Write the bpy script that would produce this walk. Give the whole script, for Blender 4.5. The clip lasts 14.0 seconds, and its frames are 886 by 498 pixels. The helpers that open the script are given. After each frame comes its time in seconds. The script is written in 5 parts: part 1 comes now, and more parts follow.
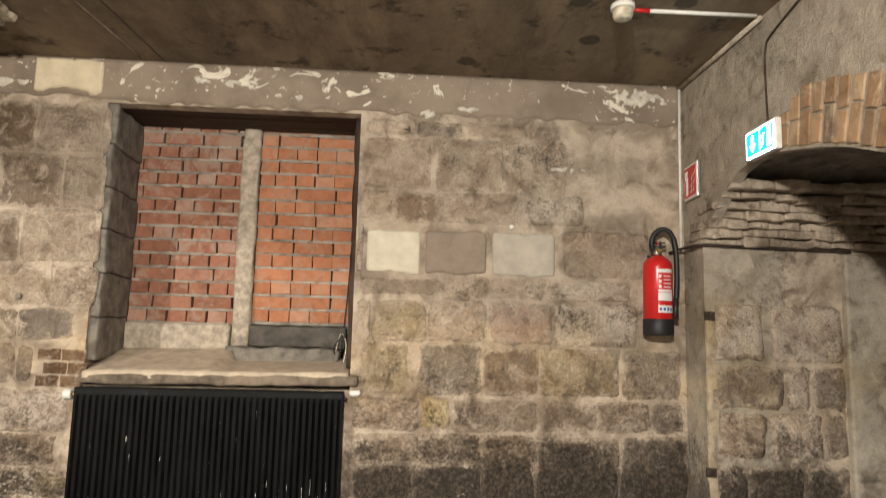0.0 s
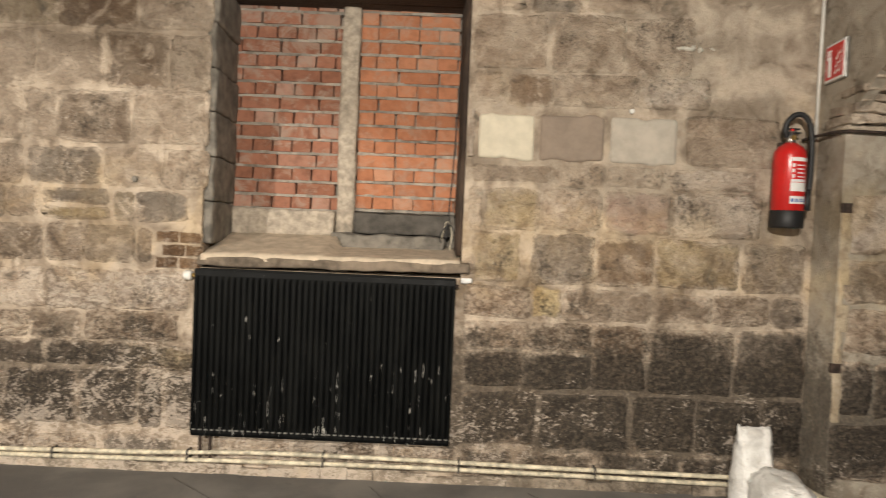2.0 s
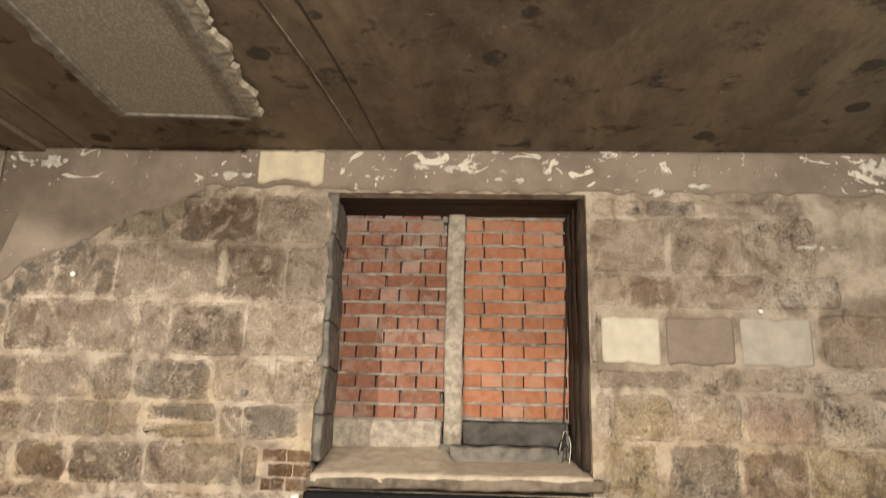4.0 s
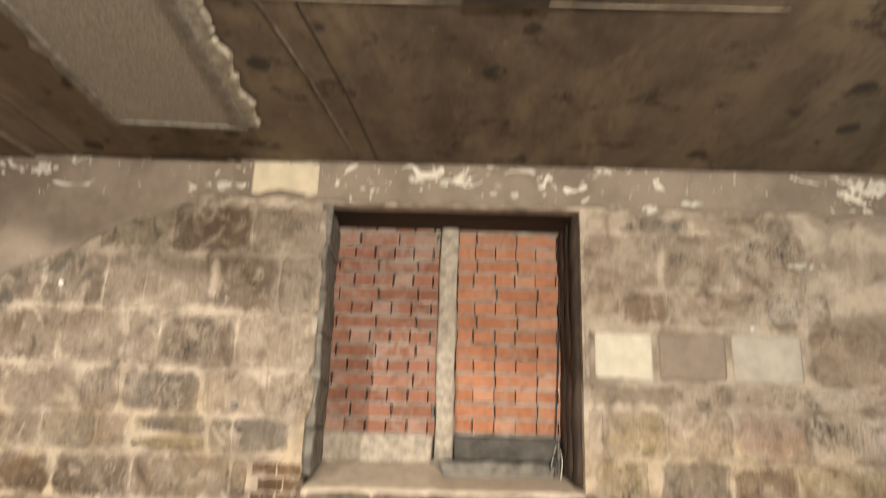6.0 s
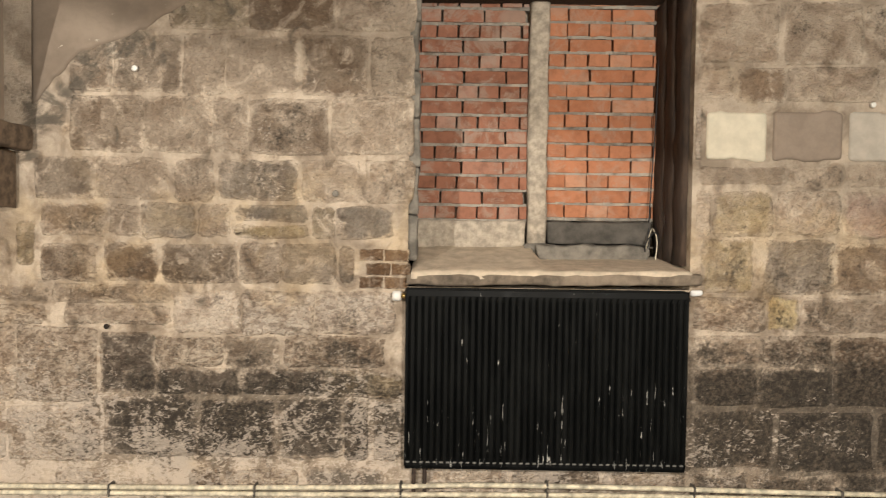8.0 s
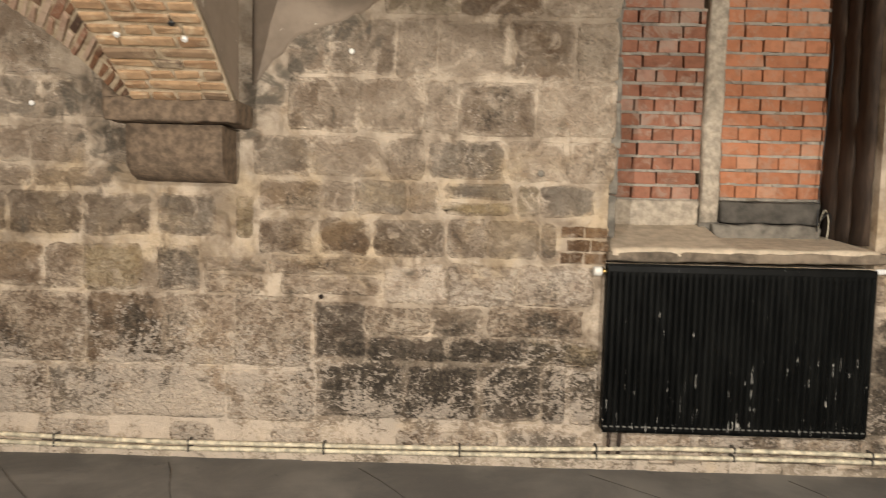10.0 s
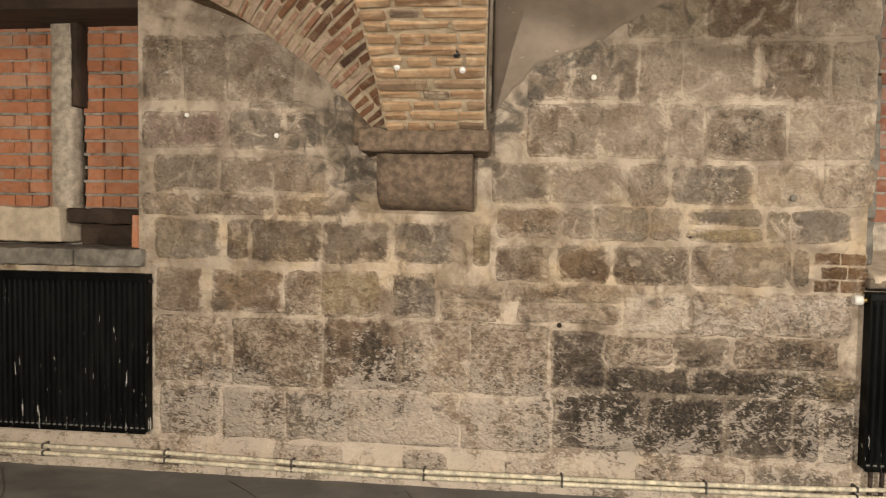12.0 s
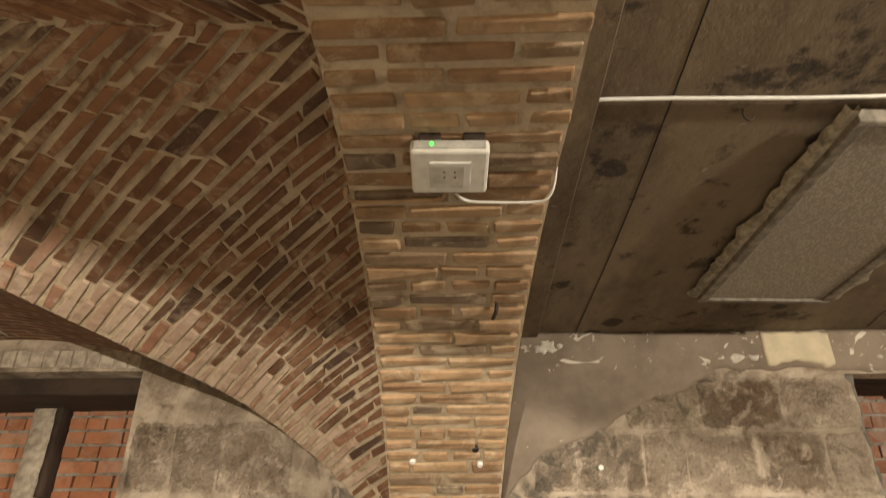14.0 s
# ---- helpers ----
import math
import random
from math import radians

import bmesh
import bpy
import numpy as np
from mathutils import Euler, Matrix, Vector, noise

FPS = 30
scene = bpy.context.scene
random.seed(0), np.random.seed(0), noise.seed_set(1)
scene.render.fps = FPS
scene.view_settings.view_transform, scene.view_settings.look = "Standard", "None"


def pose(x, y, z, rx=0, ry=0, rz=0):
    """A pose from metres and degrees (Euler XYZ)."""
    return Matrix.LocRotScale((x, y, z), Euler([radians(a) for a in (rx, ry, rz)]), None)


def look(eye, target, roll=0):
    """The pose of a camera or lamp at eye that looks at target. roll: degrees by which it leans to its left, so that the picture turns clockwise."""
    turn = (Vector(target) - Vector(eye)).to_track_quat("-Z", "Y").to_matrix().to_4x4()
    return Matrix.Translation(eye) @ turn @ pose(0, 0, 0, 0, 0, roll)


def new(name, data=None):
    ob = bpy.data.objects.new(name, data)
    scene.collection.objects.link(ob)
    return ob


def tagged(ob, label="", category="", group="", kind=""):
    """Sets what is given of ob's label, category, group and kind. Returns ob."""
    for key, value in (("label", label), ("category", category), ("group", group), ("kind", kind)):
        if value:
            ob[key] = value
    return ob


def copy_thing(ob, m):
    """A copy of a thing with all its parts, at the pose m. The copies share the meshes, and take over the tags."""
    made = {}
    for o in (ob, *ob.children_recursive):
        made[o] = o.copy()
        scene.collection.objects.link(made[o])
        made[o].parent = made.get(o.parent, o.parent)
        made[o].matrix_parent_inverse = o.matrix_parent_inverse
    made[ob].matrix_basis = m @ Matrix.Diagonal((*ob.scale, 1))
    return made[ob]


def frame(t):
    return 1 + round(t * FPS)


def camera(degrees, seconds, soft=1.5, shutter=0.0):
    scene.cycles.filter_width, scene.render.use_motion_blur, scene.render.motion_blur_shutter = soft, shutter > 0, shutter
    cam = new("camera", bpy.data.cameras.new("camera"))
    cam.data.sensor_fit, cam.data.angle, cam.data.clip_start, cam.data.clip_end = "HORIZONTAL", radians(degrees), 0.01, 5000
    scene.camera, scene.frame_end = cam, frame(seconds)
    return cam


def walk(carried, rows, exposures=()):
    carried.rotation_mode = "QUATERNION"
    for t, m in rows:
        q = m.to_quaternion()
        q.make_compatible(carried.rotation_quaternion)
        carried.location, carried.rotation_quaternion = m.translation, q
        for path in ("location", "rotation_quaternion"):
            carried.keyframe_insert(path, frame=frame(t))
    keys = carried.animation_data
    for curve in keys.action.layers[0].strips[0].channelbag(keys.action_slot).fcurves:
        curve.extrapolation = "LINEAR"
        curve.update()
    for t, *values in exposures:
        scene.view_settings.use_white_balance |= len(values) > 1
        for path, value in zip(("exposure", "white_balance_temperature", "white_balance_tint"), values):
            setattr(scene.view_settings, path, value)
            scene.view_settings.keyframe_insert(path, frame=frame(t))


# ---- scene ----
cam = camera(67.1, 14.0, soft=1.1, shutter=0.5)

PATH = [
    (0, (1.702, -3.767, 1.457), (1.819, -1.786, 1.707), 1.5),
    (0.5, (1.692, -3.778, 1.426), (1.801, -1.784, 1.537), 1.8),
    (1, (1.651, -3.753, 1.408), (1.737, -1.755, 1.407), 2.2),
    (1.5, (1.491, -3.697, 1.396), (1.587, -1.7, 1.337), 2.2),
    (2, (1.351, -3.648, 1.393), (1.337, -1.649, 1.334), 2.4),
    (2.3, (1.266, -3.612, 1.392), (1.185, -1.614, 1.345), 2.6),
    (2.5, (1.232, -3.546, 1.397), (1.103, -1.551, 1.374), 2.6),
    (3, (1.04, -3.516, 1.419), (0.87, -1.523, 1.465), 3.3),
    (3.5, (0.862, -3.53, 1.472), (0.73, -1.55, 1.718), 2.5),
    (3.7, (0.84, -3.531, 1.5), (0.732, -1.57, 1.876), 1.7),
    (5.8, (0.77, -3.54, 1.534), (0.734, -1.651, 2.188), 1.8),
    (6, (0.763, -3.53, 1.507), (0.718, -1.6, 2.03), 1.9),
    (6.5, (0.686, -3.495, 1.445), (0.629, -1.51, 1.675), 1.5),
    (7, (0.564, -3.422, 1.418), (0.502, -1.424, 1.475), 0.5),
    (7.5, (0.387, -3.368, 1.419), (0.355, -1.368, 1.394), 0.5),
    (7.7, (0.321, -3.372, 1.424), (0.299, -1.373, 1.383), 0.6),
    (9.8, (-0.726, -3.568, 1.455), (-0.74, -1.575, 1.289), 1.2),
    (10, (-0.825, -3.59, 1.447), (-0.854, -1.595, 1.299), 1.4),
    (10.5, (-1.08, -3.627, 1.431), (-1.169, -1.633, 1.306), 1.3),
    (11, (-1.332, -3.577, 1.439), (-1.505, -1.589, 1.313), 0.1),
    (11.5, (-1.557, -3.545, 1.462), (-1.778, -1.56, 1.361), 0.4),
    (12, (-1.782, -3.596, 1.458), (-1.991, -1.609, 1.371), 0.9),
    (12.5, (-1.954, -3.645, 1.479), (-2.118, -1.653, 1.543), 1.0),
    (13, (-2.024, -3.612, 1.514), (-2.158, -1.665, 1.952), -0.0),
    (13.5, (-2.062, -3.595, 1.538), (-2.159, -1.759, 2.325), -0.3),
    (14, (-2.091, -3.609, 1.559), (-2.143, -1.853, 2.513), 0.0),
]
walk(cam, [(t, look(eye, target, roll)) for t, eye, target, roll in PATH],
     [(0, -0.06, 6500, 10), (3.5, -0.01, 6500, 10), (5.9, 0.18, 6500, 10), (7, -0.03, 6500, 10), (9.5, -0.10, 6500, 10), (10.5, -0.18, 6550, 10), (12.5, -0.22, 6700, 10), (14, -0.22, 7300, 10)])

# ---------- world and light ----------
world = bpy.data.worlds.new("world")
world.use_nodes = True
world.node_tree.nodes["Background"].inputs[0].default_value = (0.9, 0.8, 0.68, 1)
world.node_tree.nodes["Background"].inputs[1].default_value = 0.02
scene.world = world


def lamp(name, kind, at, target, power, colour, size=0.1):
    data = bpy.data.lights.new(name, kind)
    data.energy, data.color = power, colour
    if kind == "AREA":
        data.size = size
    else:
        data.shadow_soft_size = size
    ob = new(name, data)
    ob.matrix_world = look(at, target)
    return ob


WARM = (1.0, 0.935, 0.835)
# a bulkhead lamp under the flat ceiling and a floodlight in the vaulted bay, both behind the walker
lamp("ceiling_lamp_light", "POINT", (1.3, -4.7, 2.53), (1.5, 0, 1), 800, WARM, 0.07)
lamp("floodlight_light", "POINT", (-2.35, -5.2, 1.75), (-3.3, 0, 1), 780, WARM, 0.005)
# added warm fill for the vault above the floodlight's cutoff, source assumed
lamp("vault_lamp_light", "POINT", (-4.4, -4.9, 1.5), (-3, 0, 1), 80, (1.0, 0.72, 0.38), 0.10)

# ---------- materials ----------


class Nodes:
    """Short hand for building a node tree."""

    def __init__(self, name, rough=0.9):
        self.m = bpy.data.materials.new(name)
        self.m.use_nodes = True
        self.t = self.m.node_tree
        self.b = self.t.nodes["Principled BSDF"]
        self.b.inputs["Roughness"].default_value = rough
        self.pos = self.t.nodes.new("ShaderNodeNewGeometry").outputs["Position"]

    def put(self, sock, v):
        if isinstance(v, bpy.types.NodeSocket):
            self.t.links.new(v, sock)
        elif isinstance(v, tuple) and len(v) == 3 and sock.type == "RGBA":
            sock.default_value = (*v, 1)
        else:
            sock.default_value = v

    def stretch(self, x, y, z, vec=None):
        n = self.t.nodes.new("ShaderNodeVectorMath")
        n.operation = "MULTIPLY"
        self.put(n.inputs[0], vec or self.pos)
        n.inputs[1].default_value = (x, y, z)
        return n.outputs[0]

    def noise(self, scale, detail=4, rough=0.6, vec=None, dist=0.0):
        n = self.t.nodes.new("ShaderNodeTexNoise")
        self.put(n.inputs["Vector"], vec or self.pos)
        n.inputs["Scale"].default_value, n.inputs["Detail"].default_value = scale, detail
        n.inputs["Roughness"].default_value, n.inputs["Distortion"].default_value = rough, dist
        return n.outputs["Fac"]

    def voronoi(self, scale, vec=None, feature="F1"):
        n = self.t.nodes.new("ShaderNodeTexVoronoi")
        n.feature = feature
        self.put(n.inputs["Vector"], vec or self.pos)
        n.inputs["Scale"].default_value = scale
        return n.outputs["Distance"]

    def ramp(self, fac, lo, hi, a=0.0, b=1.0):
        n = self.t.nodes.new("ShaderNodeMapRange")
        n.interpolation_type = "SMOOTHSTEP"
        for k, v in zip(("Value", "From Min", "From Max", "To Min", "To Max"), (fac, lo, hi, a, b)):
            self.put(n.inputs[k], v)
        return n.outputs[0]

    def math(self, op, a, b=0.0):
        n = self.t.nodes.new("ShaderNodeMath")
        n.operation = op
        self.put(n.inputs[0], a)
        self.put(n.inputs[1], b)
        return n.outputs[0]

    def mix(self, fac, a, b, blend="MIX"):
        n = self.t.nodes.new("ShaderNodeMix")
        n.data_type, n.blend_type = "RGBA", blend
        self.put(n.inputs[0], fac)
        self.put(n.inputs[6], a)
        self.put(n.inputs[7], b)
        return n.outputs[2]

    def info(self, key):
        return self.t.nodes.new("ShaderNodeObjectInfo").outputs[key]

    def height(self):
        n = self.t.nodes.new("ShaderNodeSeparateXYZ")
        self.put(n.inputs[0], self.pos)
        return n.outputs

    def done(self, colour, bump=None, strength=0.4, distance=0.01, rough=None, metal=None):
        self.put(self.b.inputs["Base Color"], colour)
        if rough is not None:
            self.put(self.b.inputs["Roughness"], rough)
        if metal is not None:
            self.b.inputs["Metallic"].default_value = metal
        if bump is not None:
            n = self.t.nodes.new("ShaderNodeBump")
            n.inputs["Strength"].default_value, n.inputs["Distance"].default_value = strength, distance
            self.put(n.inputs["Height"], bump)
            self.put(self.b.inputs["Normal"], n.outputs[0])
        return self.m


def soot(k, amount=1.0, face=None):
    """Old damp and soot: ragged dark patches, densest on the lower courses but for the salt-bleached foot."""
    xyz = k.height()
    z = xyz[2]
    band = k.math("MULTIPLY", k.ramp(z, 0.10, 0.34), k.ramp(z, 0.98, 0.50))
    east = k.math("MULTIPLY", k.math("MULTIPLY", k.ramp(xyz[0], 1.2, 2.4), k.ramp(xyz[0], 3.5, 3.3, 0.15, 1.0)), k.ramp(z, 1.25, 0.45, 0, 0.125))
    big = k.noise(2.2, 5, 0.62)
    fine = k.math("ADD", k.math("MULTIPLY", k.noise(13, 5, 0.7), 0.5), k.math("MULTIPLY", k.noise(58, 4, 0.7), 0.5))
    level = k.math("ADD", k.math("ADD", k.math("MULTIPLY", k.math("MULTIPLY", band, k.ramp(xyz[0], -1.9, -1.2, 0.45, 1.15)), 0.135), 0.004), east)
    if face is not None:
        level = k.math("ADD", level, k.math("MULTIPLY", k.math("SUBTRACT", face, 0.75), 0.07))
    f = k.math("ADD", k.math("ADD", k.math("MULTIPLY", big, 0.52), k.math("MULTIPLY", fine, 0.54)), level)
    return k.ramp(f, 0.572, 0.70, 0.0, 0.9 * amount)


def wear(k, lo, hi):
    """Broad washed-out patches shared by stones and joints, commonest where the upper wall was limewashed."""
    up = k.ramp(k.height()[2], 0.9, 1.7, 0, 0.10)
    return k.ramp(k.math("ADD", k.noise(1.5, 6, 0.68, None, 0.5), up), lo, hi)


def salts(k):
    """Pale salt bloom low on the wall, in speckled drifts."""
    xyz = k.height()
    zone = k.math("SUBTRACT", k.ramp(xyz[2], 1.05, 0.22, 0, 0.165), k.ramp(xyz[0], 0.4, 1.8, 0, 0.12))
    zone = k.math("ADD", zone, k.ramp(k.noise(1.1, 3, 0.5), 0.35, 0.65, -0.05, 0.05))
    return k.ramp(k.math("ADD", k.math("ADD", k.math("MULTIPLY", k.noise(6.5, 6, 0.7, None, 0.8), 0.52), k.math("MULTIPLY", k.noise(25, 4, 0.62, k.stretch(1.0, 1.0, 1.7), 1.6), 0.50)), zone), 0.60, 0.70)


def stains(k, c):
    """Ochre bloom at mid height, and the dark damp left along the lost vault and beside the corbel."""
    x, _, z = k.height()
    mid = k.math("MULTIPLY", k.ramp(z, 0.85, 1.15), k.ramp(z, 1.85, 1.5))
    ochre = k.ramp(k.math("ADD", k.noise(2.6, 5, 0.65, None, 0.5), k.math("MULTIPLY", mid, 0.16)), 0.58, 0.80, 0, 0.55)
    c = k.mix(ochre, c, k.mix(1.0, c, (1.04, 0.95, 0.74), "MULTIPLY"))
    low = k.math("MINIMUM", k.math("ADD", k.math("MULTIPLY", x, 0.45), 3.03), k.math("ADD", k.math("MULTIPLY", x, 0.95), 3.81))
    under = k.math("SUBTRACT", low, z)
    scar = k.math("MULTIPLY", k.math("MULTIPLY", k.ramp(under, 0.34, 0.03), k.ramp(under, -0.2, -0.1)), k.math("MULTIPLY", k.ramp(x, -2.0, -1.9), k.ramp(x, -0.95, -1.5, 0.25, 1.0)))
    near = k.math("MULTIPLY", k.ramp(k.math("ABSOLUTE", k.math("ADD", x, 2.72)), 0.42, 0.05), k.math("MULTIPLY", k.ramp(z, 1.25, 1.75), k.ramp(z, 2.5, 2.2)))
    damp = k.math("ADD", k.noise(8, 5, 0.62, None, 0.8), k.math("MULTIPLY", k.math("MAXIMUM", scar, k.math("MULTIPLY", near, 0.8)), 0.20))
    c = k.mix(k.ramp(damp, 0.60, 0.76, 0, 0.8), c, k.mix(k.noise(40, 4, 0.7), (0.055, 0.047, 0.036), (0.15, 0.128, 0.10)))
    return c


def cloud(k, c):
    """Hand-sized darker and paler clouds that pass over stones and joints alike."""
    n = k.noise(8, 4, 0.55, None, 1.0)
    c = k.mix(k.ramp(n, 0.52, 0.68, 0, 0.66), c, k.mix(1.0, c, (0.46, 0.40, 0.345), "MULTIPLY"))
    return k.mix(k.ramp(n, 0.46, 0.32, 0, 0.42), c, (0.62, 0.515, 0.405))


def lime(k, a, b):
    """Old lime mortar: cloudy, pitted, with dark grit."""
    g = k.noise(90, 5, 0.75)
    lumps = k.noise(17, 6, 0.7, None, 0.4)
    c = k.mix(k.ramp(k.noise(4.2, 4, 0.58, None, 0.5), 0.36, 0.64), a, b)
    c = k.mix(k.ramp(g, 0.50, 0.72, 0, 0.25), c, k.mix(1.0, c, (0.52, 0.47, 0.43), "MULTIPLY"))
    c = cloud(k, c)
    c = k.mix(k.ramp(k.noise(130, 3, 0.6), 0.66, 0.72, 0, 0.7), c, (0.08, 0.067, 0.053))
    c = k.mix(k.ramp(lumps, 0.46, 0.66, 0, 0.5), c, k.mix(1.0, c, (0.64, 0.58, 0.53), "MULTIPLY"))
    return c, k.math("ADD", k.math("MULTIPLY", lumps, 0.9), k.math("MULTIPLY", g, 0.5))


LIME = ((0.265, 0.208, 0.153), (0.60, 0.50, 0.39))
WASH = ((0.25, 0.202, 0.155), (0.44, 0.37, 0.29))


def stone_material():
    k = Nodes("sandstone", 0.93)
    base = k.info("Color")
    rnd = k.info("Random")
    shift = k.t.nodes.new("ShaderNodeVectorMath")
    shift.operation = "SCALE"
    k.put(shift.inputs[0], k.pos)
    k.put(shift.inputs["Scale"], k.math("ADD", 0.9, k.math("MULTIPLY", rnd, 0.25)))
    own = shift.outputs[0]
    z = k.height()[2]
    patch = k.noise(7, 5, 0.56, own, 0.8)
    grain = k.noise(70, 6, 0.75, own)
    blot = k.noise(3.1, 4, 0.6, own)
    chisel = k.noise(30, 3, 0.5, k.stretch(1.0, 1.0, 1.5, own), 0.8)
    c = k.mix(k.ramp(patch, 0.38, 0.64, 0, 0.7), base, k.mix(1.0, base, (0.56, 0.49, 0.44), "MULTIPLY"))
    c = k.mix(k.ramp(blot, 0.54, 0.70, 0, 0.35), c, (0.46, 0.388, 0.305))
    c = k.mix(k.ramp(grain, 0.50, 0.70, 0, 0.22), c, k.mix(1.0, c, (0.45, 0.40, 0.35), "MULTIPLY"))
    c = cloud(k, c)
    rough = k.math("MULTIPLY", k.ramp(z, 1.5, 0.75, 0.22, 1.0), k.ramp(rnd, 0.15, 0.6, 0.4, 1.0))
    c = k.mix(k.ramp(k.noise(24, 5, 0.68), 0.60, 0.70, 0, 0.40), c, (0.54, 0.465, 0.37))
    c = k.mix(k.math("MULTIPLY", wear(k, 0.48, 0.68), 0.36), c, k.mix(k.ramp(k.noise(3.3, 5, 0.7), 0.35, 0.65), *WASH))
    rim = k.t.nodes.new("ShaderNodeAttribute")
    rim.attribute_name = "edge"
    worn = k.math("ADD", k.math("MULTIPLY", k.math("SUBTRACT", k.noise(6.5, 7, 0.74, None, 1.2), 0.49), 4.2), k.ramp(z, 1.55, 2.0, 0.0, 0.12))
    smear = k.math("ADD", k.math("MULTIPLY", k.math("SUBTRACT", 1.0, rim.outputs["Fac"]), 0.95), worn)
    c = k.mix(k.ramp(smear, 0.22, 1.0, 0, 0.95), c, lime(k, *LIME)[0])
    # tooling relief painted into the colour: shaded pits darker, lit ridges paler, mostly low down
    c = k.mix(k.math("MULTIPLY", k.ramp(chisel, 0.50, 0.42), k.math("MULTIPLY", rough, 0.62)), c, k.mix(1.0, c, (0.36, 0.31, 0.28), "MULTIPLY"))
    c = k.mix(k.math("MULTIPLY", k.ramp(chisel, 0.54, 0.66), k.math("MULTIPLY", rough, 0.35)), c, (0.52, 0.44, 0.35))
    c = k.mix(k.ramp(k.noise(130, 3, 0.6), 0.64, 0.70, 0, 0.75), c, (0.07, 0.057, 0.045))
    c = k.mix(soot(k, 1.0, rim.outputs["Fac"]), c, k.mix(k.ramp(k.noise(48, 5, 0.75), 0.42, 0.68), (0.022, 0.017, 0.012), (0.12, 0.094, 0.068)))
    c = k.mix(k.ramp(salts(k), 0.0, 1.0, 0, 0.62), c, (0.62, 0.53, 0.44))
    c = stains(k, c)
    pits = k.ramp(k.noise(60, 4, 0.7, own), 0.60, 0.45)
    tool = k.math("MULTIPLY", chisel, k.math("ADD", k.math("MULTIPLY", rnd, 0.5), k.ramp(z, 1.3, 0.6, 0.25, 0.75)))
    h = k.math("ADD", tool, k.math("ADD", k.math("MULTIPLY", patch, 0.8), k.math("MULTIPLY", pits, 0.12)))
    return k.done(c, h, 0.95, 0.028)


def mortar_material(name, a, b, sooty=1.0):
    k = Nodes(name, 0.95)
    c, h = lime(k, a, b)
    if sooty:
        c = k.mix(k.math("MULTIPLY", wear(k, 0.48, 0.68), 0.36), c, k.mix(k.ramp(k.noise(3.3, 5, 0.7), 0.35, 0.65), *WASH))
        c = k.mix(k.math("MULTIPLY", soot(k, sooty), k.ramp(k.height()[0], 0.9, 2.0, 0.78, 0.9)), c, k.mix(k.ramp(k.noise(48, 5, 0.75), 0.40, 0.66), (0.028, 0.022, 0.016), (0.135, 0.107, 0.078)))
        c = k.mix(k.ramp(salts(k), 0.0, 1.0, 0, 0.65), c, (0.65, 0.555, 0.46))
        c = stains(k, c)
    return k.done(c, h, 0.8, 0.018)


def plaster_material():
    """Grey-brown distemper on plaster, flaked to white and cream in places."""
    k = Nodes("flaking_plaster", 0.9)
    n = k.noise(3, 5, 0.6)
    g = k.noise(60, 4, 0.7)
    xyz = k.height()
    c = k.mix(k.ramp(n, 0.35, 0.65), (0.19, 0.147, 0.110), (0.275, 0.218, 0.166))
    c = k.mix(k.ramp(g, 0.55, 0.75, 0, 0.35), c, (0.17, 0.14, 0.11))
    up = k.ramp(xyz[2], 2.66, 2.84)
    flake = k.math("ADD", k.math("MULTIPLY", k.noise(5.5, 6, 0.62, k.stretch(1, 1, 1.6), 1.0), 1.0), k.math("MULTIPLY", up, 0.075))
    c = k.mix(k.ramp(flake, 0.665, 0.69), c, (0.70, 0.64, 0.53))
    fleck = k.math("ADD", k.noise(21, 5, 0.66, None, 0.8), k.math("MULTIPLY", up, 0.05))
    c = k.mix(k.ramp(fleck, 0.685, 0.70), c, (0.62, 0.56, 0.46))
    c = k.mix(k.ramp(k.noise(2.4, 6, 0.72, None, 0.5), 0.50, 0.70, 0, 0.45), c, (0.15, 0.122, 0.095))
    h = k.math("ADD", k.math("MULTIPLY", k.ramp(flake, 0.67, 0.70), -0.8), k.math("ADD", n, k.math("MULTIPLY", g, 0.2)))
    return k.done(c, h, 0.5, 0.008)


def brick_material(name, tones, dirt=0.5, pale=0.3, smeared=(0.40, 0.35, 0.29), topped=False):
    k = Nodes(name, 0.92)
    rnd = k.info("Random")
    n = k.noise(16, 5, 0.65)
    g = k.noise(110, 4, 0.75)
    c = k.mix(k.ramp(rnd, 0.15, 0.55), tones[0], tones[1])
    c = k.mix(k.ramp(rnd, 0.72, 0.95), c, tones[2])
    c = k.mix(k.ramp(n, 0.42, 0.72, 0, dirt), c, k.mix(1.0, c, (0.42, 0.40, 0.38), "MULTIPLY"))
    dab = k.math("ADD", k.noise(9, 6, 0.72, None, 0.6), k.ramp(k.height()[2], 2.35, 2.72, 0, 0.10 if topped else 0.0))
    c = k.mix(k.ramp(dab, 0.50, 0.64, 0, pale), c, smeared)
    c = k.mix(k.ramp(g, 0.55, 0.8, 0, 0.45), c, k.mix(1.0, c, (0.5, 0.46, 0.42), "MULTIPLY"))
    return k.done(c, k.math("ADD", n, k.math("MULTIPLY", g, 0.6)), 0.6, 0.008)


def plain(name, colour, rough=0.6, metal=0.0, vary=0.12, scale=14, bump=0.15):
    k = Nodes(name, rough)
    n = k.noise(scale, 5, 0.65)
    dark = tuple(v * (1 - 2.5 * vary) for v in colour)
    light = tuple(min(1, v * (1 + vary)) for v in colour)
    return k.done(k.mix(k.ramp(n, 0.3, 0.7), dark, light), n, bump, 0.004, metal=metal)


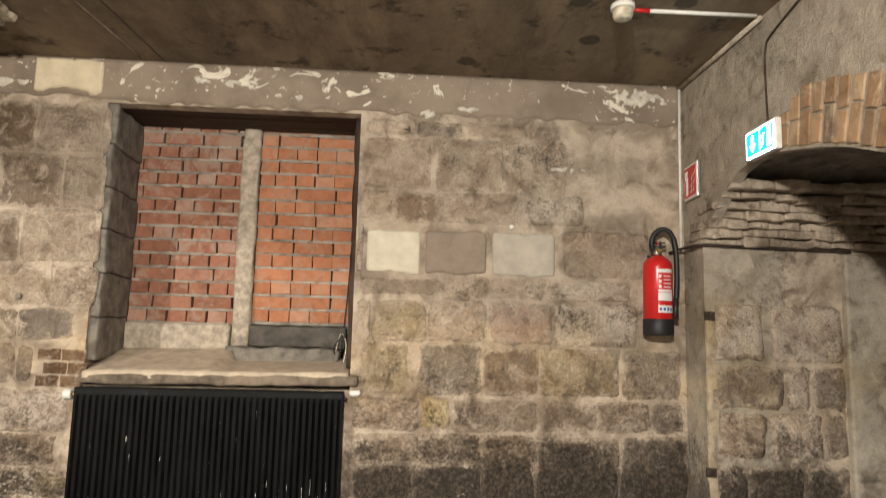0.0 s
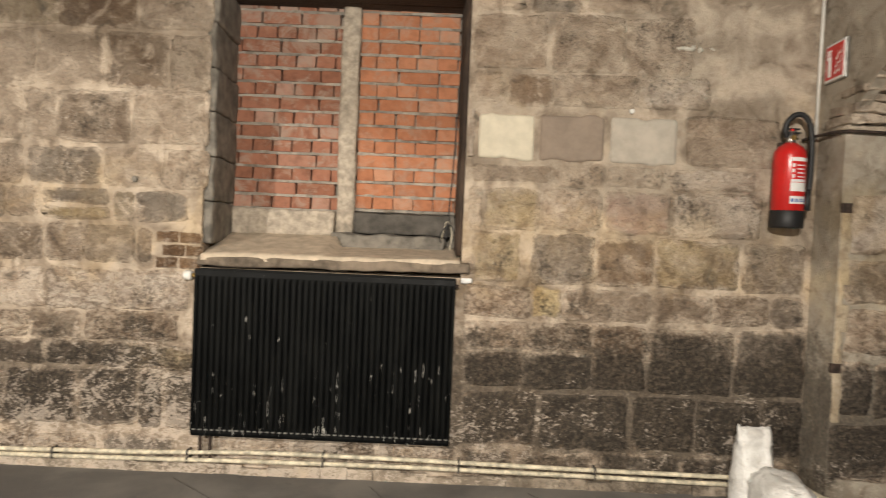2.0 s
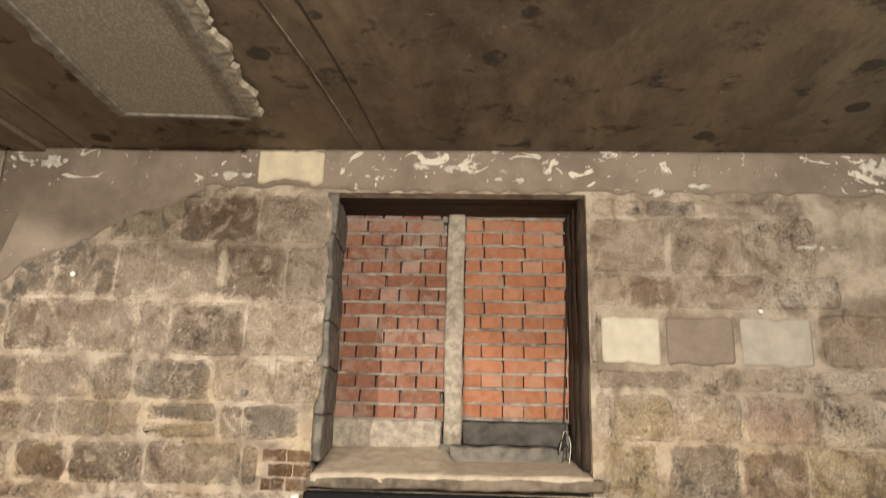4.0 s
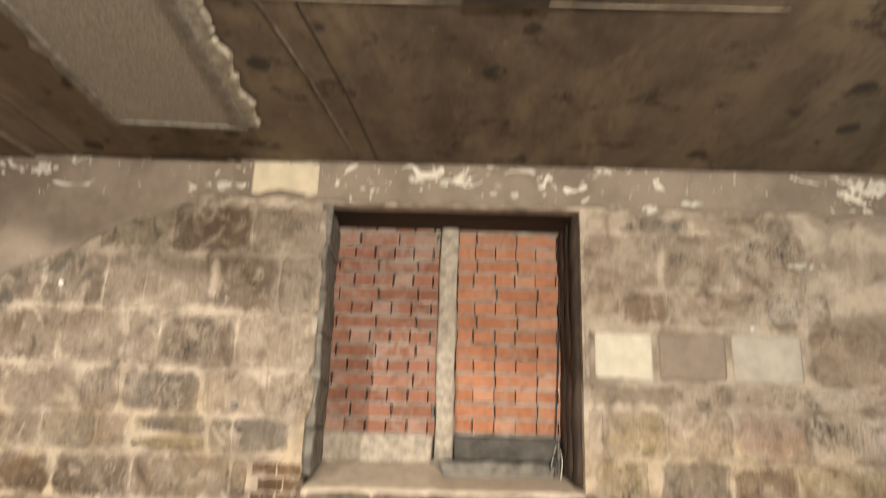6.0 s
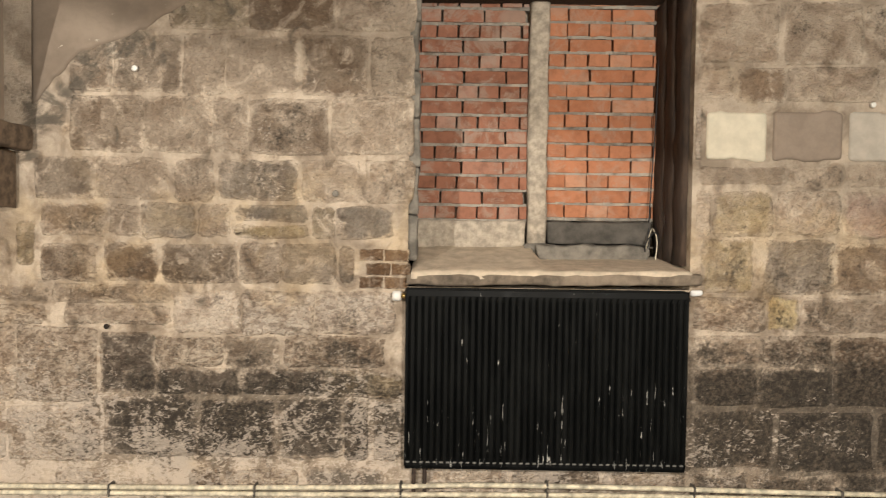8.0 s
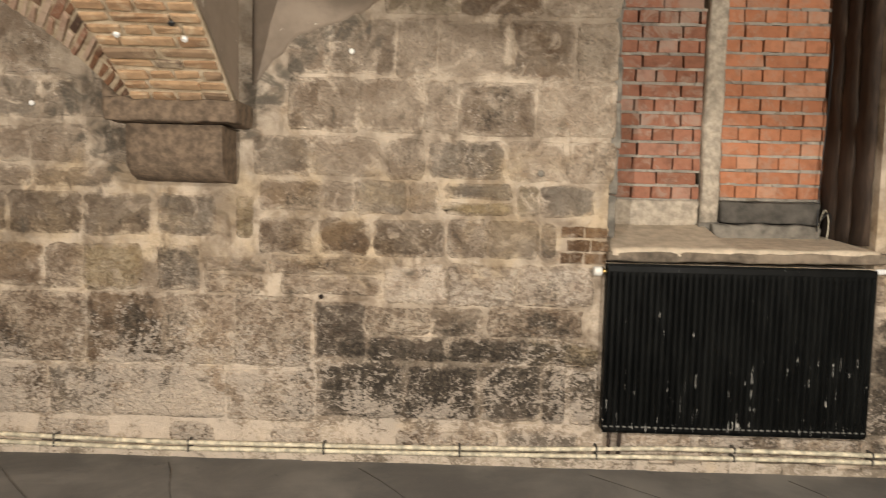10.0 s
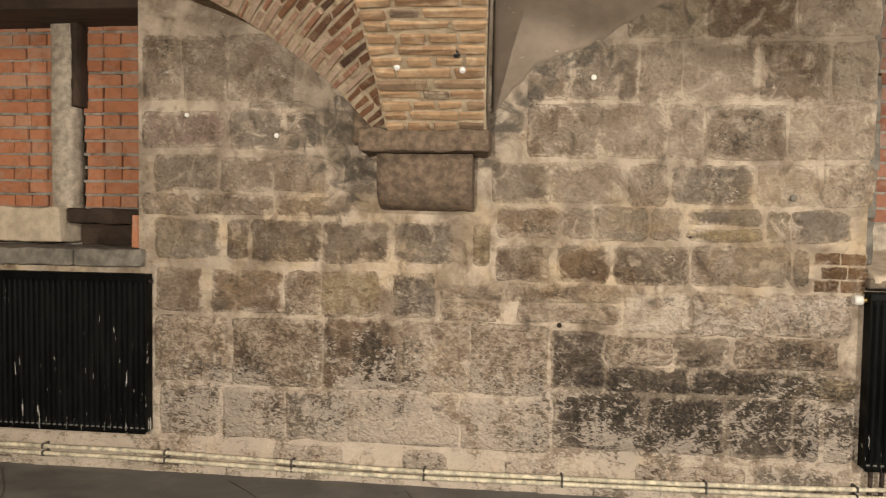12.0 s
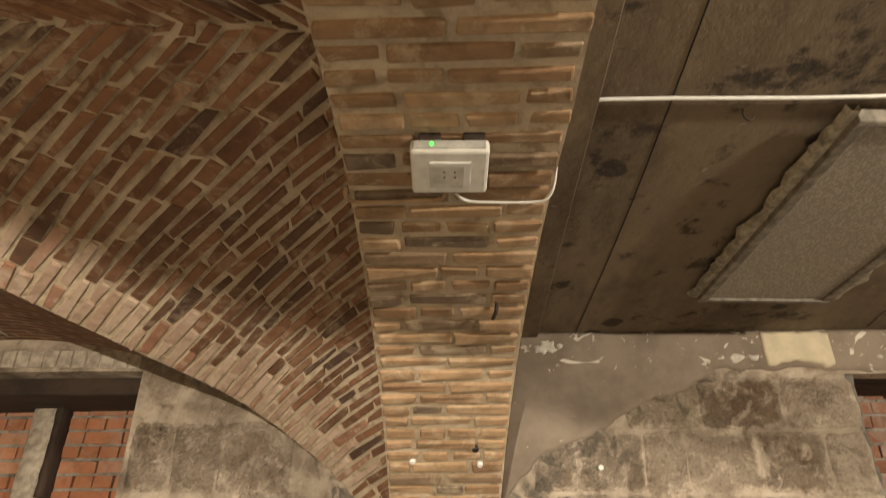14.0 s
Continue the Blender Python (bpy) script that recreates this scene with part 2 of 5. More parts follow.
def floor_material():
    k = Nodes("dusty_concrete", 0.8)
    n = k.noise(1.6, 6, 0.65, None, 0.6)
    g = k.noise(40, 5, 0.7)
    c = k.mix(k.ramp(n, 0.35, 0.68), (0.105, 0.10, 0.095), (0.20, 0.187, 0.168))
    c = k.mix(k.ramp(g, 0.55, 0.75, 0, 0.4), c, (0.20, 0.185, 0.165))
    c = k.mix(k.ramp(k.noise(5, 5, 0.7), 0.62, 0.75, 0, 0.6), c, (0.035, 0.034, 0.033))
    return k.done(c, k.math("ADD", n, k.math("MULTIPLY", g, 0.5)), 0.35, 0.01, rough=k.ramp(n, 0.3, 0.7, 0.6, 0.9))


def ceiling_material():
    k = Nodes("sooty_concrete", 0.92)
    n = k.noise(1.3, 7, 0.72, k.stretch(1, 0.55, 1), 0.15)
    g = k.noise(38, 5, 0.72)
    spot = k.noise(4.5, 6, 0.72, None, 0.2)
    c = k.mix(k.ramp(n, 0.33, 0.66), (0.072, 0.049, 0.030), (0.205, 0.15, 0.095))
    c = k.mix(k.ramp(k.noise(2.4, 6, 0.7, k.stretch(1, 0.35, 1), 0.4), 0.50, 0.68, 0, 0.7), c, (0.255, 0.19, 0.12))
    c = k.mix(k.ramp(spot, 0.55, 0.66, 0, 0.9), c, (0.032, 0.022, 0.014))
    blot = k.math("ADD", k.voronoi(2.6), k.math("MULTIPLY", k.noise(16, 4, 0.65), 0.14))
    c = k.mix(k.ramp(blot, 0.235, 0.20, 0, 0.85), c, (0.030, 0.021, 0.014))
    c = k.mix(k.ramp(g, 0.52, 0.75, 0, 0.40), c, (0.23, 0.182, 0.13))
    c = k.mix(k.ramp(k.noise(11, 5, 0.7), 0.66, 0.74, 0, 0.7), c, (0.36, 0.31, 0.24))
    h = k.math("ADD", n, k.math("ADD", k.math("MULTIPLY", spot, -0.6), k.math("MULTIPLY", g, 0.4)))
    return k.done(c, h, 0.6, 0.015)


def radiator_material():
    k = Nodes("black_enamel", 0.5)
    k.b.inputs["Specular IOR Level"].default_value = 0.09
    n = k.noise(5, 5, 0.7, k.stretch(3, 1, 0.5))
    c = k.mix(k.ramp(n, 0.4, 0.7), (0.0022, 0.0025, 0.0025), (0.006, 0.0064, 0.006))
    chip = k.noise(26, 4, 0.62, k.stretch(3.2, 1, 0.22), 0.1)
    low = k.math("MULTIPLY", k.ramp(k.height()[2], 0.9, 0.5), k.noise(2.5, 3, 0.5))
    c = k.mix(k.ramp(k.math("ADD", chip, k.math("MULTIPLY", low, 0.07)), 0.69, 0.71), c, (0.50, 0.48, 0.44))
    return k.done(c, n, 0.1, 0.003, rough=k.ramp(n, 0.3, 0.7, 0.38, 0.58))


def wood_material(name, a, b):
    k = Nodes(name, 0.85)
    n = k.noise(6, 6, 0.7, k.stretch(0.6, 4, 0.6), 0.8)
    g = k.noise(40, 4, 0.7, k.stretch(0.3, 3, 0.5))
    c = k.mix(k.ramp(n, 0.35, 0.65), a, b)
    c = k.mix(k.ramp(g, 0.5, 0.75, 0, 0.6), c, (0.02, 0.015, 0.011))
    return k.done(c, k.math("ADD", n, g), 0.7, 0.01)


def mesh_plate_material():
    """Expanded-metal plate: fine diamond relief."""
    k = Nodes("mesh_plate", 0.6)
    v = k.voronoi(95, k.stretch(1, 0.7, 0.0))
    n = k.noise(1.8, 4, 0.6)
    c = k.mix(k.ramp(v, 0.25, 0.6), (0.42, 0.37, 0.30), (0.28, 0.245, 0.195))
    c = k.mix(k.ramp(n, 0.35, 0.7, 0, 0.4), c, (0.26, 0.23, 0.19))
    return k.done(c, k.math("MULTIPLY", v, -1.0), 0.22, 0.003, metal=0.2)


def sack_material():
    k = Nodes("woven_plastic", 0.45)
    n = k.noise(9, 5, 0.65, None, 0.8)
    c = k.mix(k.ramp(n, 0.40, 0.62), (0.76, 0.75, 0.72), (0.58, 0.565, 0.535))
    c = k.mix(k.ramp(k.noise(22, 4, 0.6, k.stretch(1, 1, 0.4)), 0.63, 0.68, 0, 0.7), c, (0.25, 0.24, 0.22))
    return k.done(c, k.math("ADD", n, k.noise(14, 3, 0.5, k.stretch(1, 1, 2.5), 1.2)), 0.5, 0.022)


def glow(name, colour, strength):
    k = Nodes(name, 0.5)
    k.b.inputs["Emission Color"].default_value = (*colour, 1)
    k.b.inputs["Emission Strength"].default_value = strength
    return k.done(colour)


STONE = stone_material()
MORTAR = mortar_material("lime_mortar", *LIME)
GREYMORTAR = mortar_material("cement_mortar", (0.27, 0.245, 0.21), (0.40, 0.365, 0.31), 0.0)
VAULTMORTAR = mortar_material("vault_mortar", (0.52, 0.415, 0.285), (0.66, 0.54, 0.385), 0.0)
PLASTER = plaster_material()
INFILL_DARK = brick_material("red_brick", ((0.265, 0.112, 0.066), (0.33, 0.143, 0.088), (0.42, 0.24, 0.175)), 0.55, 0.5, (0.38, 0.31, 0.25), True)
INFILL_LIGHT = brick_material("orange_brick", ((0.40, 0.16, 0.08), (0.47, 0.195, 0.10), (0.50, 0.25, 0.15)), 0.45, 0.35, (0.40, 0.31, 0.24), True)
BAND_BRICK = brick_material("old_buff_brick", ((0.28, 0.165, 0.088), (0.41, 0.265, 0.15), (0.15, 0.105, 0.072)), 0.65, 0.45, (0.56, 0.45, 0.31))
# groin bricks made paler for their limewash and for the lit strip they lie in
GROIN_BRICK = brick_material("limed_lit_groin_brick", ((0.44, 0.30, 0.22), (0.55, 0.41, 0.31), (0.34, 0.17, 0.105)), 0.5, 0.6, (0.56, 0.45, 0.345))
VAULT_BRICK = brick_material("old_red_brick", ((0.16, 0.074, 0.038), (0.255, 0.125, 0.066), (0.095, 0.052, 0.033)), 0.6, 0.38, (0.52, 0.39, 0.275))
FLOOR = floor_material()
CEILING = ceiling_material()
BLACK = radiator_material()
DARKWOOD = wood_material("dark_old_wood", (0.028, 0.017, 0.011), (0.062, 0.038, 0.024))
GREYSTONE = plain("grey_worn_stone", (0.20, 0.18, 0.15), 0.92, 0, 0.2, 12, 0.6)
DARKSTONE = plain("dark_slate_stone", (0.095, 0.085, 0.072), 0.9, 0, 0.2, 9, 0.6)
CONCRETE = plain("rough_concrete", (0.45, 0.385, 0.305), 0.93, 0, 0.16, 22, 0.8)
SANDSILL = plain("sandy_plaster", (0.56, 0.465, 0.35), 0.93, 0, 0.1, 14, 0.6)
CORBEL = plain("brown_worn_stone", (0.165, 0.118, 0.080), 0.9, 0, 0.22, 22, 1.0)
WHITE = plain("white_plastic", (0.72, 0.70, 0.65), 0.45, 0, 0.05, 30, 0.03)
CREAM = plain("cream_pipe_paint", (0.68, 0.61, 0.46), 0.6, 0, 0.22, 18, 0.3)
RED = plain("red_gloss_paint", (0.56, 0.018, 0.016), 0.28, 0, 0.06, 8, 0.03)
RUBBER = plain("black_rubber", (0.014, 0.014, 0.015), 0.55, 0, 0.1, 20, 0.1)
STEEL = plain("dull_steel", (0.45, 0.44, 0.42), 0.38, 0.9, 0.1, 30, 0.1)
BRASS = plain("brass", (0.55, 0.38, 0.14), 0.35, 0.9, 0.1, 30, 0.05)
IRON = plain("rusty_iron", (0.06, 0.04, 0.03), 0.8, 0.3, 0.3, 30, 0.4)
BLUEINK = plain("blue_print", (0.03, 0.10, 0.35), 0.5)
LABEL = plain("white_label", (0.75, 0.74, 0.72), 0.5, 0, 0.03)
MESHPLATE = mesh_plate_material()
SACK = sack_material()
GREENGLOW = glow("exit_green", (0.0, 0.55, 0.46), 5.0)
WHITEGLOW = glow("exit_white", (0.55, 0.86, 1.0), 30.0)
LED = glow("green_led", (0.02, 1.0, 0.08), 4.0)

# ---------- helpers for shapes ----------
rng = random.Random(7)


def mesh_from(name, bm, material):
    me = bpy.data.meshes.new(name)
    bm.normal_update()
    bm.to_mesh(me)
    bm.free()
    if material:
        me.materials.append(material)
    return me


def part(name, bm, material, parent, label=""):
    ob = new(name, mesh_from(name, bm, material))
    ob.parent = parent
    if label:
        ob["label"] = label
    return ob


def setting(name, bm, material, label, category):
    return tagged(new(name, mesh_from(name, bm, material)), label, category, kind="structure")


def thing(name, label, category, at=(0, 0, 0), group=""):
    ob = new(name)
    ob.empty_display_size = 0.1
    ob.location = at
    return tagged(ob, label, category, group)


def box(bm, x0, x1, y0, y1, z0, z1, bevel=0.0, jitter=0.0):
    made = bmesh.ops.create_cube(bm, size=1)["verts"]
    for v in made:
        v.co = Vector(((x0 + x1) / 2 + v.co.x * (x1 - x0), (y0 + y1) / 2 + v.co.y * (y1 - y0), (z0 + z1) / 2 + v.co.z * (z1 - z0)))
        if jitter:
            v.co += Vector([rng.uniform(-jitter, jitter) for _ in range(3)])
    if bevel:
        edges = list({e for v in made for e in v.link_edges})
        bmesh.ops.bevel(bm, geom=edges, offset=bevel, segments=2, affect="EDGES", profile=0.5)
    return bm


def rock(x0, x1, y0, y1, z0, z1, amp=0.008, cut=0.05, bevel=0.012):
    """A worn slab: a bevelled block cut into small faces and roughened by noise."""
    bm = box(bmesh.new(), x0, x1, y0, y1, z0, z1, bevel)
    for axis, length in ((0, x1 - x0), (1, y1 - y0), (2, z1 - z0)):
        n = min(28, int(length / cut))
        for k in range(1, n):
            co, no = [0, 0, 0], [0, 0, 0]
            co[axis], no[axis] = (x0, y0, z0)[axis] + length * k / n, 1
            bmesh.ops.bisect_plane(bm, geom=bm.verts[:] + bm.edges[:] + bm.faces[:], plane_co=co, plane_no=no)
    for v in bm.verts:
        p = v.co.copy()
        v.co += Vector((noise.noise(p * 11), noise.noise(p * 11 + Vector((7, 0, 0))), noise.noise(p * 11 + Vector((0, 9, 0))))) * amp + Vector((noise.noise(p * 31), noise.noise(p * 31 + Vector((5, 0, 0))), noise.noise(p * 31 + Vector((0, 3, 0))))) * amp * 0.5
    for f in bm.faces:
        f.smooth = True
    return bm


def newbox(*a, **k):
    return box(bmesh.new(), *a, **k)


def tube(pts, r, sides=10, bm=None, caps=True):
    """A round bar swept along points."""
    bm = bm or bmesh.new()
    pts = [Vector(p) for p in pts]
    rings = []
    for i, p in enumerate(pts):
        d = (pts[min(i + 1, len(pts) - 1)] - pts[max(i - 1, 0)]).normalized()
        side = d.cross(Vector((0, 0, 1)) if abs(d.z) < 0.9 else Vector((0, 1, 0))).normalized()
        up = side.cross(d)
        rr = r[i] if isinstance(r, (list, tuple)) else r
        rings.append([bm.verts.new(p + side * math.cos(a) * rr + up * math.sin(a) * rr) for a in [2 * math.pi * j / sides for j in range(sides)]])
    for a, b in zip(rings, rings[1:]):
        for j in range(sides):
            f = bm.faces.new((a[j], a[(j + 1) % sides], b[(j + 1) % sides], b[j]))
            f.smooth = True
    if caps:
        bm.faces.new(rings[0][::-1])
        bm.faces.new(rings[-1])
    bmesh.ops.recalc_face_normals(bm, faces=bm.faces)
    return bm


def bend(pts, n=6):
    """Rounds a polyline by a smooth curve through its points."""
    pts = [Vector(p) for p in pts]
    out = []
    for i in range(len(pts) - 1):
        a, b, c, d = pts[max(i - 1, 0)], pts[i], pts[i + 1], pts[min(i + 2, len(pts) - 1)]
        for j in range(n):
            t = j / n
            out.append(0.5 * ((2 * b) + (c - a) * t + (2 * a - 5 * b + 4 * c - d) * t * t + (3 * b - a - 3 * c + d) * t ** 3))
    return out + [pts[-1]]


def lathe(profile, sides=20, bm=None, at=(0, 0, 0)):
    """A turned shape about z from (radius, height) pairs."""
    bm = bm or bmesh.new()
    rings = [[bm.verts.new((at[0] + r * math.cos(2 * math.pi * j / sides), at[1] + r * math.sin(2 * math.pi * j / sides), at[2] + h)) for j in range(sides)] for r, h in profile]
    for a, b in zip(rings, rings[1:]):
        for j in range(sides):
            f = bm.faces.new((a[j], a[(j + 1) % sides], b[(j + 1) % sides], b[j]))
            f.smooth = True
    bm.faces.new(rings[0][::-1])
    bm.faces.new(rings[-1])
    bmesh.ops.recalc_face_normals(bm, faces=bm.faces)
    return bm


def slab(bm, outline, to_world, front, back, bevel, dome=0.0, rim=0.028):
    """A stone: a plane outline (u, v), chamfered towards its front; "edge" tells its worn rim from its face."""
    n = len(outline)
    layer = bm.verts.layers.float.new("edge")
    cu, cv = sum(p[0] for p in outline) / n, sum(p[1] for p in outline) / n
    hu = max(abs(p[0] - cu) for p in outline)
    hv = max(abs(p[1] - cv) for p in outline)
    def ring(inset, depth, mark):
        out = []
        for u, v in outline:
            w = bm.verts.new(to_world(cu + (u - cu) * max(0.2, 1 - inset / hu), cv + (v - cv) * max(0.2, 1 - inset / hv), depth))
            w[layer] = mark
            out.append(w)
        return out
    a, b, c = ring(0, back, 0.0), ring(bevel, front * 0.3, 0.0), ring(bevel + rim, front, 1.0)
    mid = bm.verts.new(to_world(cu, cv, front + dome))
    mid[layer] = 1.0
    for r, s in ((a, b), (b, c)):
        for j in range(n):
            f = bm.faces.new((r[j], r[(j + 1) % n], s[(j + 1) % n], s[j]))
            f.smooth = r is b
    for j in range(n):
        f = bm.faces.new((c[j], c[(j + 1) % n], mid))
        f.smooth = True
    bmesh.ops.recalc_face_normals(bm, faces=bm.faces)
    return bm


def stone_outline(u0, u1, v0, v1, rough):
    """A hand-cut block's outline: slightly rounded corners, uneven sides."""
    w, h = u1 - u0, v1 - v0
    pts = []
    for (au, av), (bu, bv) in zip(((u0, v0), (u1, v0), (u1, v1), (u0, v1)), ((u1, v0), (u1, v1), (u0, v1), (u0, v0))):
        r = min(w, h) * rng.uniform(0.02, 0.06) / max(w, h, 0.01) * max(w, h) / math.hypot(bu - au, bv - av)
        r = min(0.3, max(r, 0.02 / math.hypot(bu - au, bv - av))) if min(w, h) > 0.07 else r
        for t in (r, 0.36, 0.66, 1 - r):
            pts.append((au + (bu - au) * t, av + (bv - av) * t))
    return [(a + rng.uniform(-rough, rough), b + rng.uniform(-rough, rough)) for a, b in pts]

# ---------- the shell: floor, ceiling, walls ----------
CEIL = 2.96
NORTH = [(-7.2, -5.42, 0, 3.2), (-5.42, -3.9, 0, 1.16), (-5.42, -3.9, 2.76, 3.2), (-3.9, 0.0, 0, 3.2), (0.0, 1.43, 0, 1.13), (0.0, 1.43, 2.75, 3.2), (1.43, 3.9, 0, 3.2)]


def grid_floor():
    """The floor sheet, faintly uneven, cast in bays with shallow joints."""
    bm = bmesh.new()
    nx, ny = 90, 64
    vs = [[bm.verts.new((-7.2 + 11.1 * i / nx, -6.2 + 6.8 * j / ny, 0.004 * noise.noise(Vector((i * 0.31, j * 0.31, 3.0))))) for j in range(ny + 1)] for i in range(nx + 1)]
    for i in range(nx):
        for j in range(ny):
            f = bm.faces.new((vs[i][j], vs[i + 1][j], vs[i + 1][j + 1], vs[i][j + 1]))
            f.smooth = True
    return bm


setting("floor", grid_floor(), FLOOR, "dark grey dusty concrete floor with stains", "floor")
cracks = bmesh.new()
for k in range(9):
    x = -5.6 + k * 1.08 + rng.uniform(-0.15, 0.15)
    path = [(x + 0.22 * j * (0.3 + 0.2 * (k % 3)) + rng.uniform(-0.015, 0.015), -0.12 - 0.14 * j, 0.004) for j in range(9)]
    tube(path, 0.0015, 5, cracks)
setting("floor_joint", cracks, DARKSTONE, "thin dark cracks and joints in the concrete floor", "crack")

walls = bmesh.new()
for a, b, c, d in NORTH:
    box(walls, a, b, 0.0, 0.62, c, d)
box(walls, 0.0, 1.43, 0.0, 0.09, 2.705, 2.75)
wall_north = setting("wall_north", walls, MORTAR, "weathered sandstone block wall with wide lime mortar joints", "wall")
foot = bmesh.new()
n = 60
for k in range(n):
    x0 = -5.4 + 8.72 * k / n
    h = 0.055 + 0.03 * noise.noise(Vector((k * 0.4, 0, 0))) + rng.uniform(-0.008, 0.008)
    box(foot, x0, x0 + 8.72 / n, -0.03 - 0.012 * noise.noise(Vector((k * 0.7, 5, 0))), 0.01, -0.01, h, 0.0, 0.004)
setting("baseboard", foot, mortar_material("salted_render", (0.20, 0.165, 0.125), (0.46, 0.39, 0.305), 1.0), "crumbling pale render along the foot of the stone wall", "wall base")

ceil = bmesh.new()
box(ceil, -1.93, 3.9, -6.2, 0.0, CEIL, 3.2)
setting("ceiling", ceil, CEILING, "sooty flat concrete ceiling with board marks and dark spots", "ceiling")
setting("ceiling_west", newbox(-7.2, -1.93, -6.2, 0.62, 3.2, 3.3), CEILING, "dark plain ceiling above the brick vault", "ceiling")
# unseen closing walls, given a dark stone so that they bounce less light
setting("wall_south", newbox(-7.2, 3.9, -6.4, -6.2, 0, 3.2), DARKSTONE, "plain unseen wall behind the walker, dark to cut bounced light", "wall")
setting("wall_west", newbox(-7.4, -7.2, -6.2, 0.62, 0, 3.2), DARKSTONE, "plain unseen wall closing the vaulted bay, dark to cut bounced light", "wall")

# ---------- stones of the north wall ----------
# stone colours met in the wall, from lime-smeared and pale to sooty
TONES = {"n": (0.35, 0.274, 0.202), "d": (0.235, 0.182, 0.133), "b": (0.205, 0.142, 0.092), "g": (0.275, 0.228, 0.178), "G": (0.53, 0.455, 0.375),
         "s": (0.21, 0.176, 0.14), "k": (0.15, 0.12, 0.093), "p": (0.51, 0.415, 0.315), "P": (0.60, 0.51, 0.415), "w": (0.44, 0.355, 0.27),
         "o": (0.325, 0.258, 0.165), "y": (0.40, 0.315, 0.18), "r": (0.36, 0.26, 0.205)}
stones = []


def course(z0, z1, *blocks):
    """One course of blocks (from, to, colour) between two beds."""
    for u0, u1, tone in blocks:
        stones.append((u0, u1, z0 + rng.uniform(-0.006, 0.006), z1 + rng.uniform(-0.006, 0.006), TONES[tone]))


# foot course, mostly lost under salted render
course(0.06, 0.185, (-3.80, -3.50, "w"), (-3.10, -2.70, "w"), (-2.36, -2.12, "d"), (-1.80, -1.52, "w"), (-1.10, -0.96, "d"), (-0.92, -0.55, "p"), (-0.50, -0.12, "s"))
course(0.06, 0.20, (0.05, 0.52, "w"), (0.56, 0.98, "d"), (1.02, 1.42, "w"), (1.48, 1.74, "s"), (1.78, 2.20, "d"), (2.24, 2.66, "s"), (2.70, 3.05, "k"))
# west of the corbel
course(2.055, 2.10, (-3.24, -2.95, "P"))
course(2.10, 2.46, (-3.87, -3.65, "n"), (-3.63, -3.38, "n"), (-3.37, -3.00, "w"))
course(1.841, 2.049, (-3.87, -3.40, "r"), (-3.36, -3.06, "g"), (-3.04, -2.85, "d"), (-2.82, -2.63, "d"))
course(1.598, 1.801, (-3.81, -3.43, "d"), (-3.41, -3.12, "n"), (-3.11, -2.80, "n"), (-2.71, -2.53, "g"))
course(1.465, 1.581, (-3.87, -3.60, "n"), (-3.58, -3.11, "n"), (-3.09, -2.66, "n"))
course(1.214, 1.442, (-3.80, -3.42, "g"), (-3.38, -3.25, "d"), (-3.23, -2.84, "d"), (-2.83, -2.45, "d"), (-2.42, -2.11, "g"), (-2.00, -1.90, "o"))
course(0.915, 1.161, (-3.79, -3.52, "b"), (-3.47, -3.05, "b"), (-3.04, -2.84, "n"), (-2.83, -2.52, "o"), (-2.42, -2.21, "s"))
course(0.516, 0.90, (-3.80, -3.37, "p"), (-3.34, -2.83, "n"), (-2.81, -2.41, "b"), (-2.40, -2.01, "w"), (-2.00, -1.59, "w"))
course(0.209, 0.498, (-3.77, -3.44, "d"), (-3.40, -3.04, "d"), (-3.03, -2.69, "s"), (-2.68, -2.06, "p"), (-2.05, -1.57, "n"))
# between the corbel and the near window
course(2.41, 2.685, (-1.21, -0.82, "o"), (-0.81, -0.38, "b"), (-0.36, 0.02, "w"))
course(2.089, 2.391, (-1.71, -1.51, "n"), (-1.50, -1.15, "d"), (-1.14, -0.94, "n"), (-0.93, -0.555, "n"), (-0.545, -0.21, "b"), (-0.19, 0.02, "p"))
course(1.793, 2.077, (-1.72, -1.34, "n"), (-1.33, -1.00, "n"), (-0.99, -0.82, "w"), (-0.81, -0.41, "n"), (-0.39, 0.02, "p"))
course(1.553, 1.769, (-1.90, -1.60, "d"), (-1.59, -1.23, "n"), (-1.18, -0.99, "n"), (-0.96, -0.57, "g"), (-0.54, -0.24, "p"), (-0.22, 0.02, "p"))
course(1.363, 1.534, (-1.87, -1.53, "n"), (-1.52, -1.36, "n"), (-1.35, -1.09, "g"), (-1.07, -0.90, "n"), (-0.49, -0.37, "o"), (-0.36, -0.08, "s"))
course(1.44, 1.534, (-0.88, -0.51, "s"))
course(1.363, 1.43, (-0.88, -0.51, "y"))
course(1.137, 1.338, (-1.87, -1.59, "n"), (-1.55, -1.28, "b"), (-1.25, -0.87, "d"), (-0.85, -0.65, "w"), (-0.63, -0.37, "d"), (-0.35, -0.27, "n"))
course(1.03, 1.115, (-2.17, -1.83, "w"), (-1.81, -1.21, "n"))
course(0.915, 1.015, (-2.17, -1.85, "w"), (-1.75, -1.21, "w"))
course(0.872, 1.102, (-1.19, -0.85, "P"), (-0.84, -0.48, "G"), (-0.47, -0.06, "G"))
course(0.709, 0.864, (-1.28, -0.94, "p"), (-0.93, -0.65, "d"), (-0.62, -0.12, "n"))
course(0.56, 0.88, (-1.57, -1.29, "k"))
course(0.56, 0.697, (-1.28, -0.85, "k"), (-0.84, -0.42, "k"), (-0.41, -0.03, "o"))
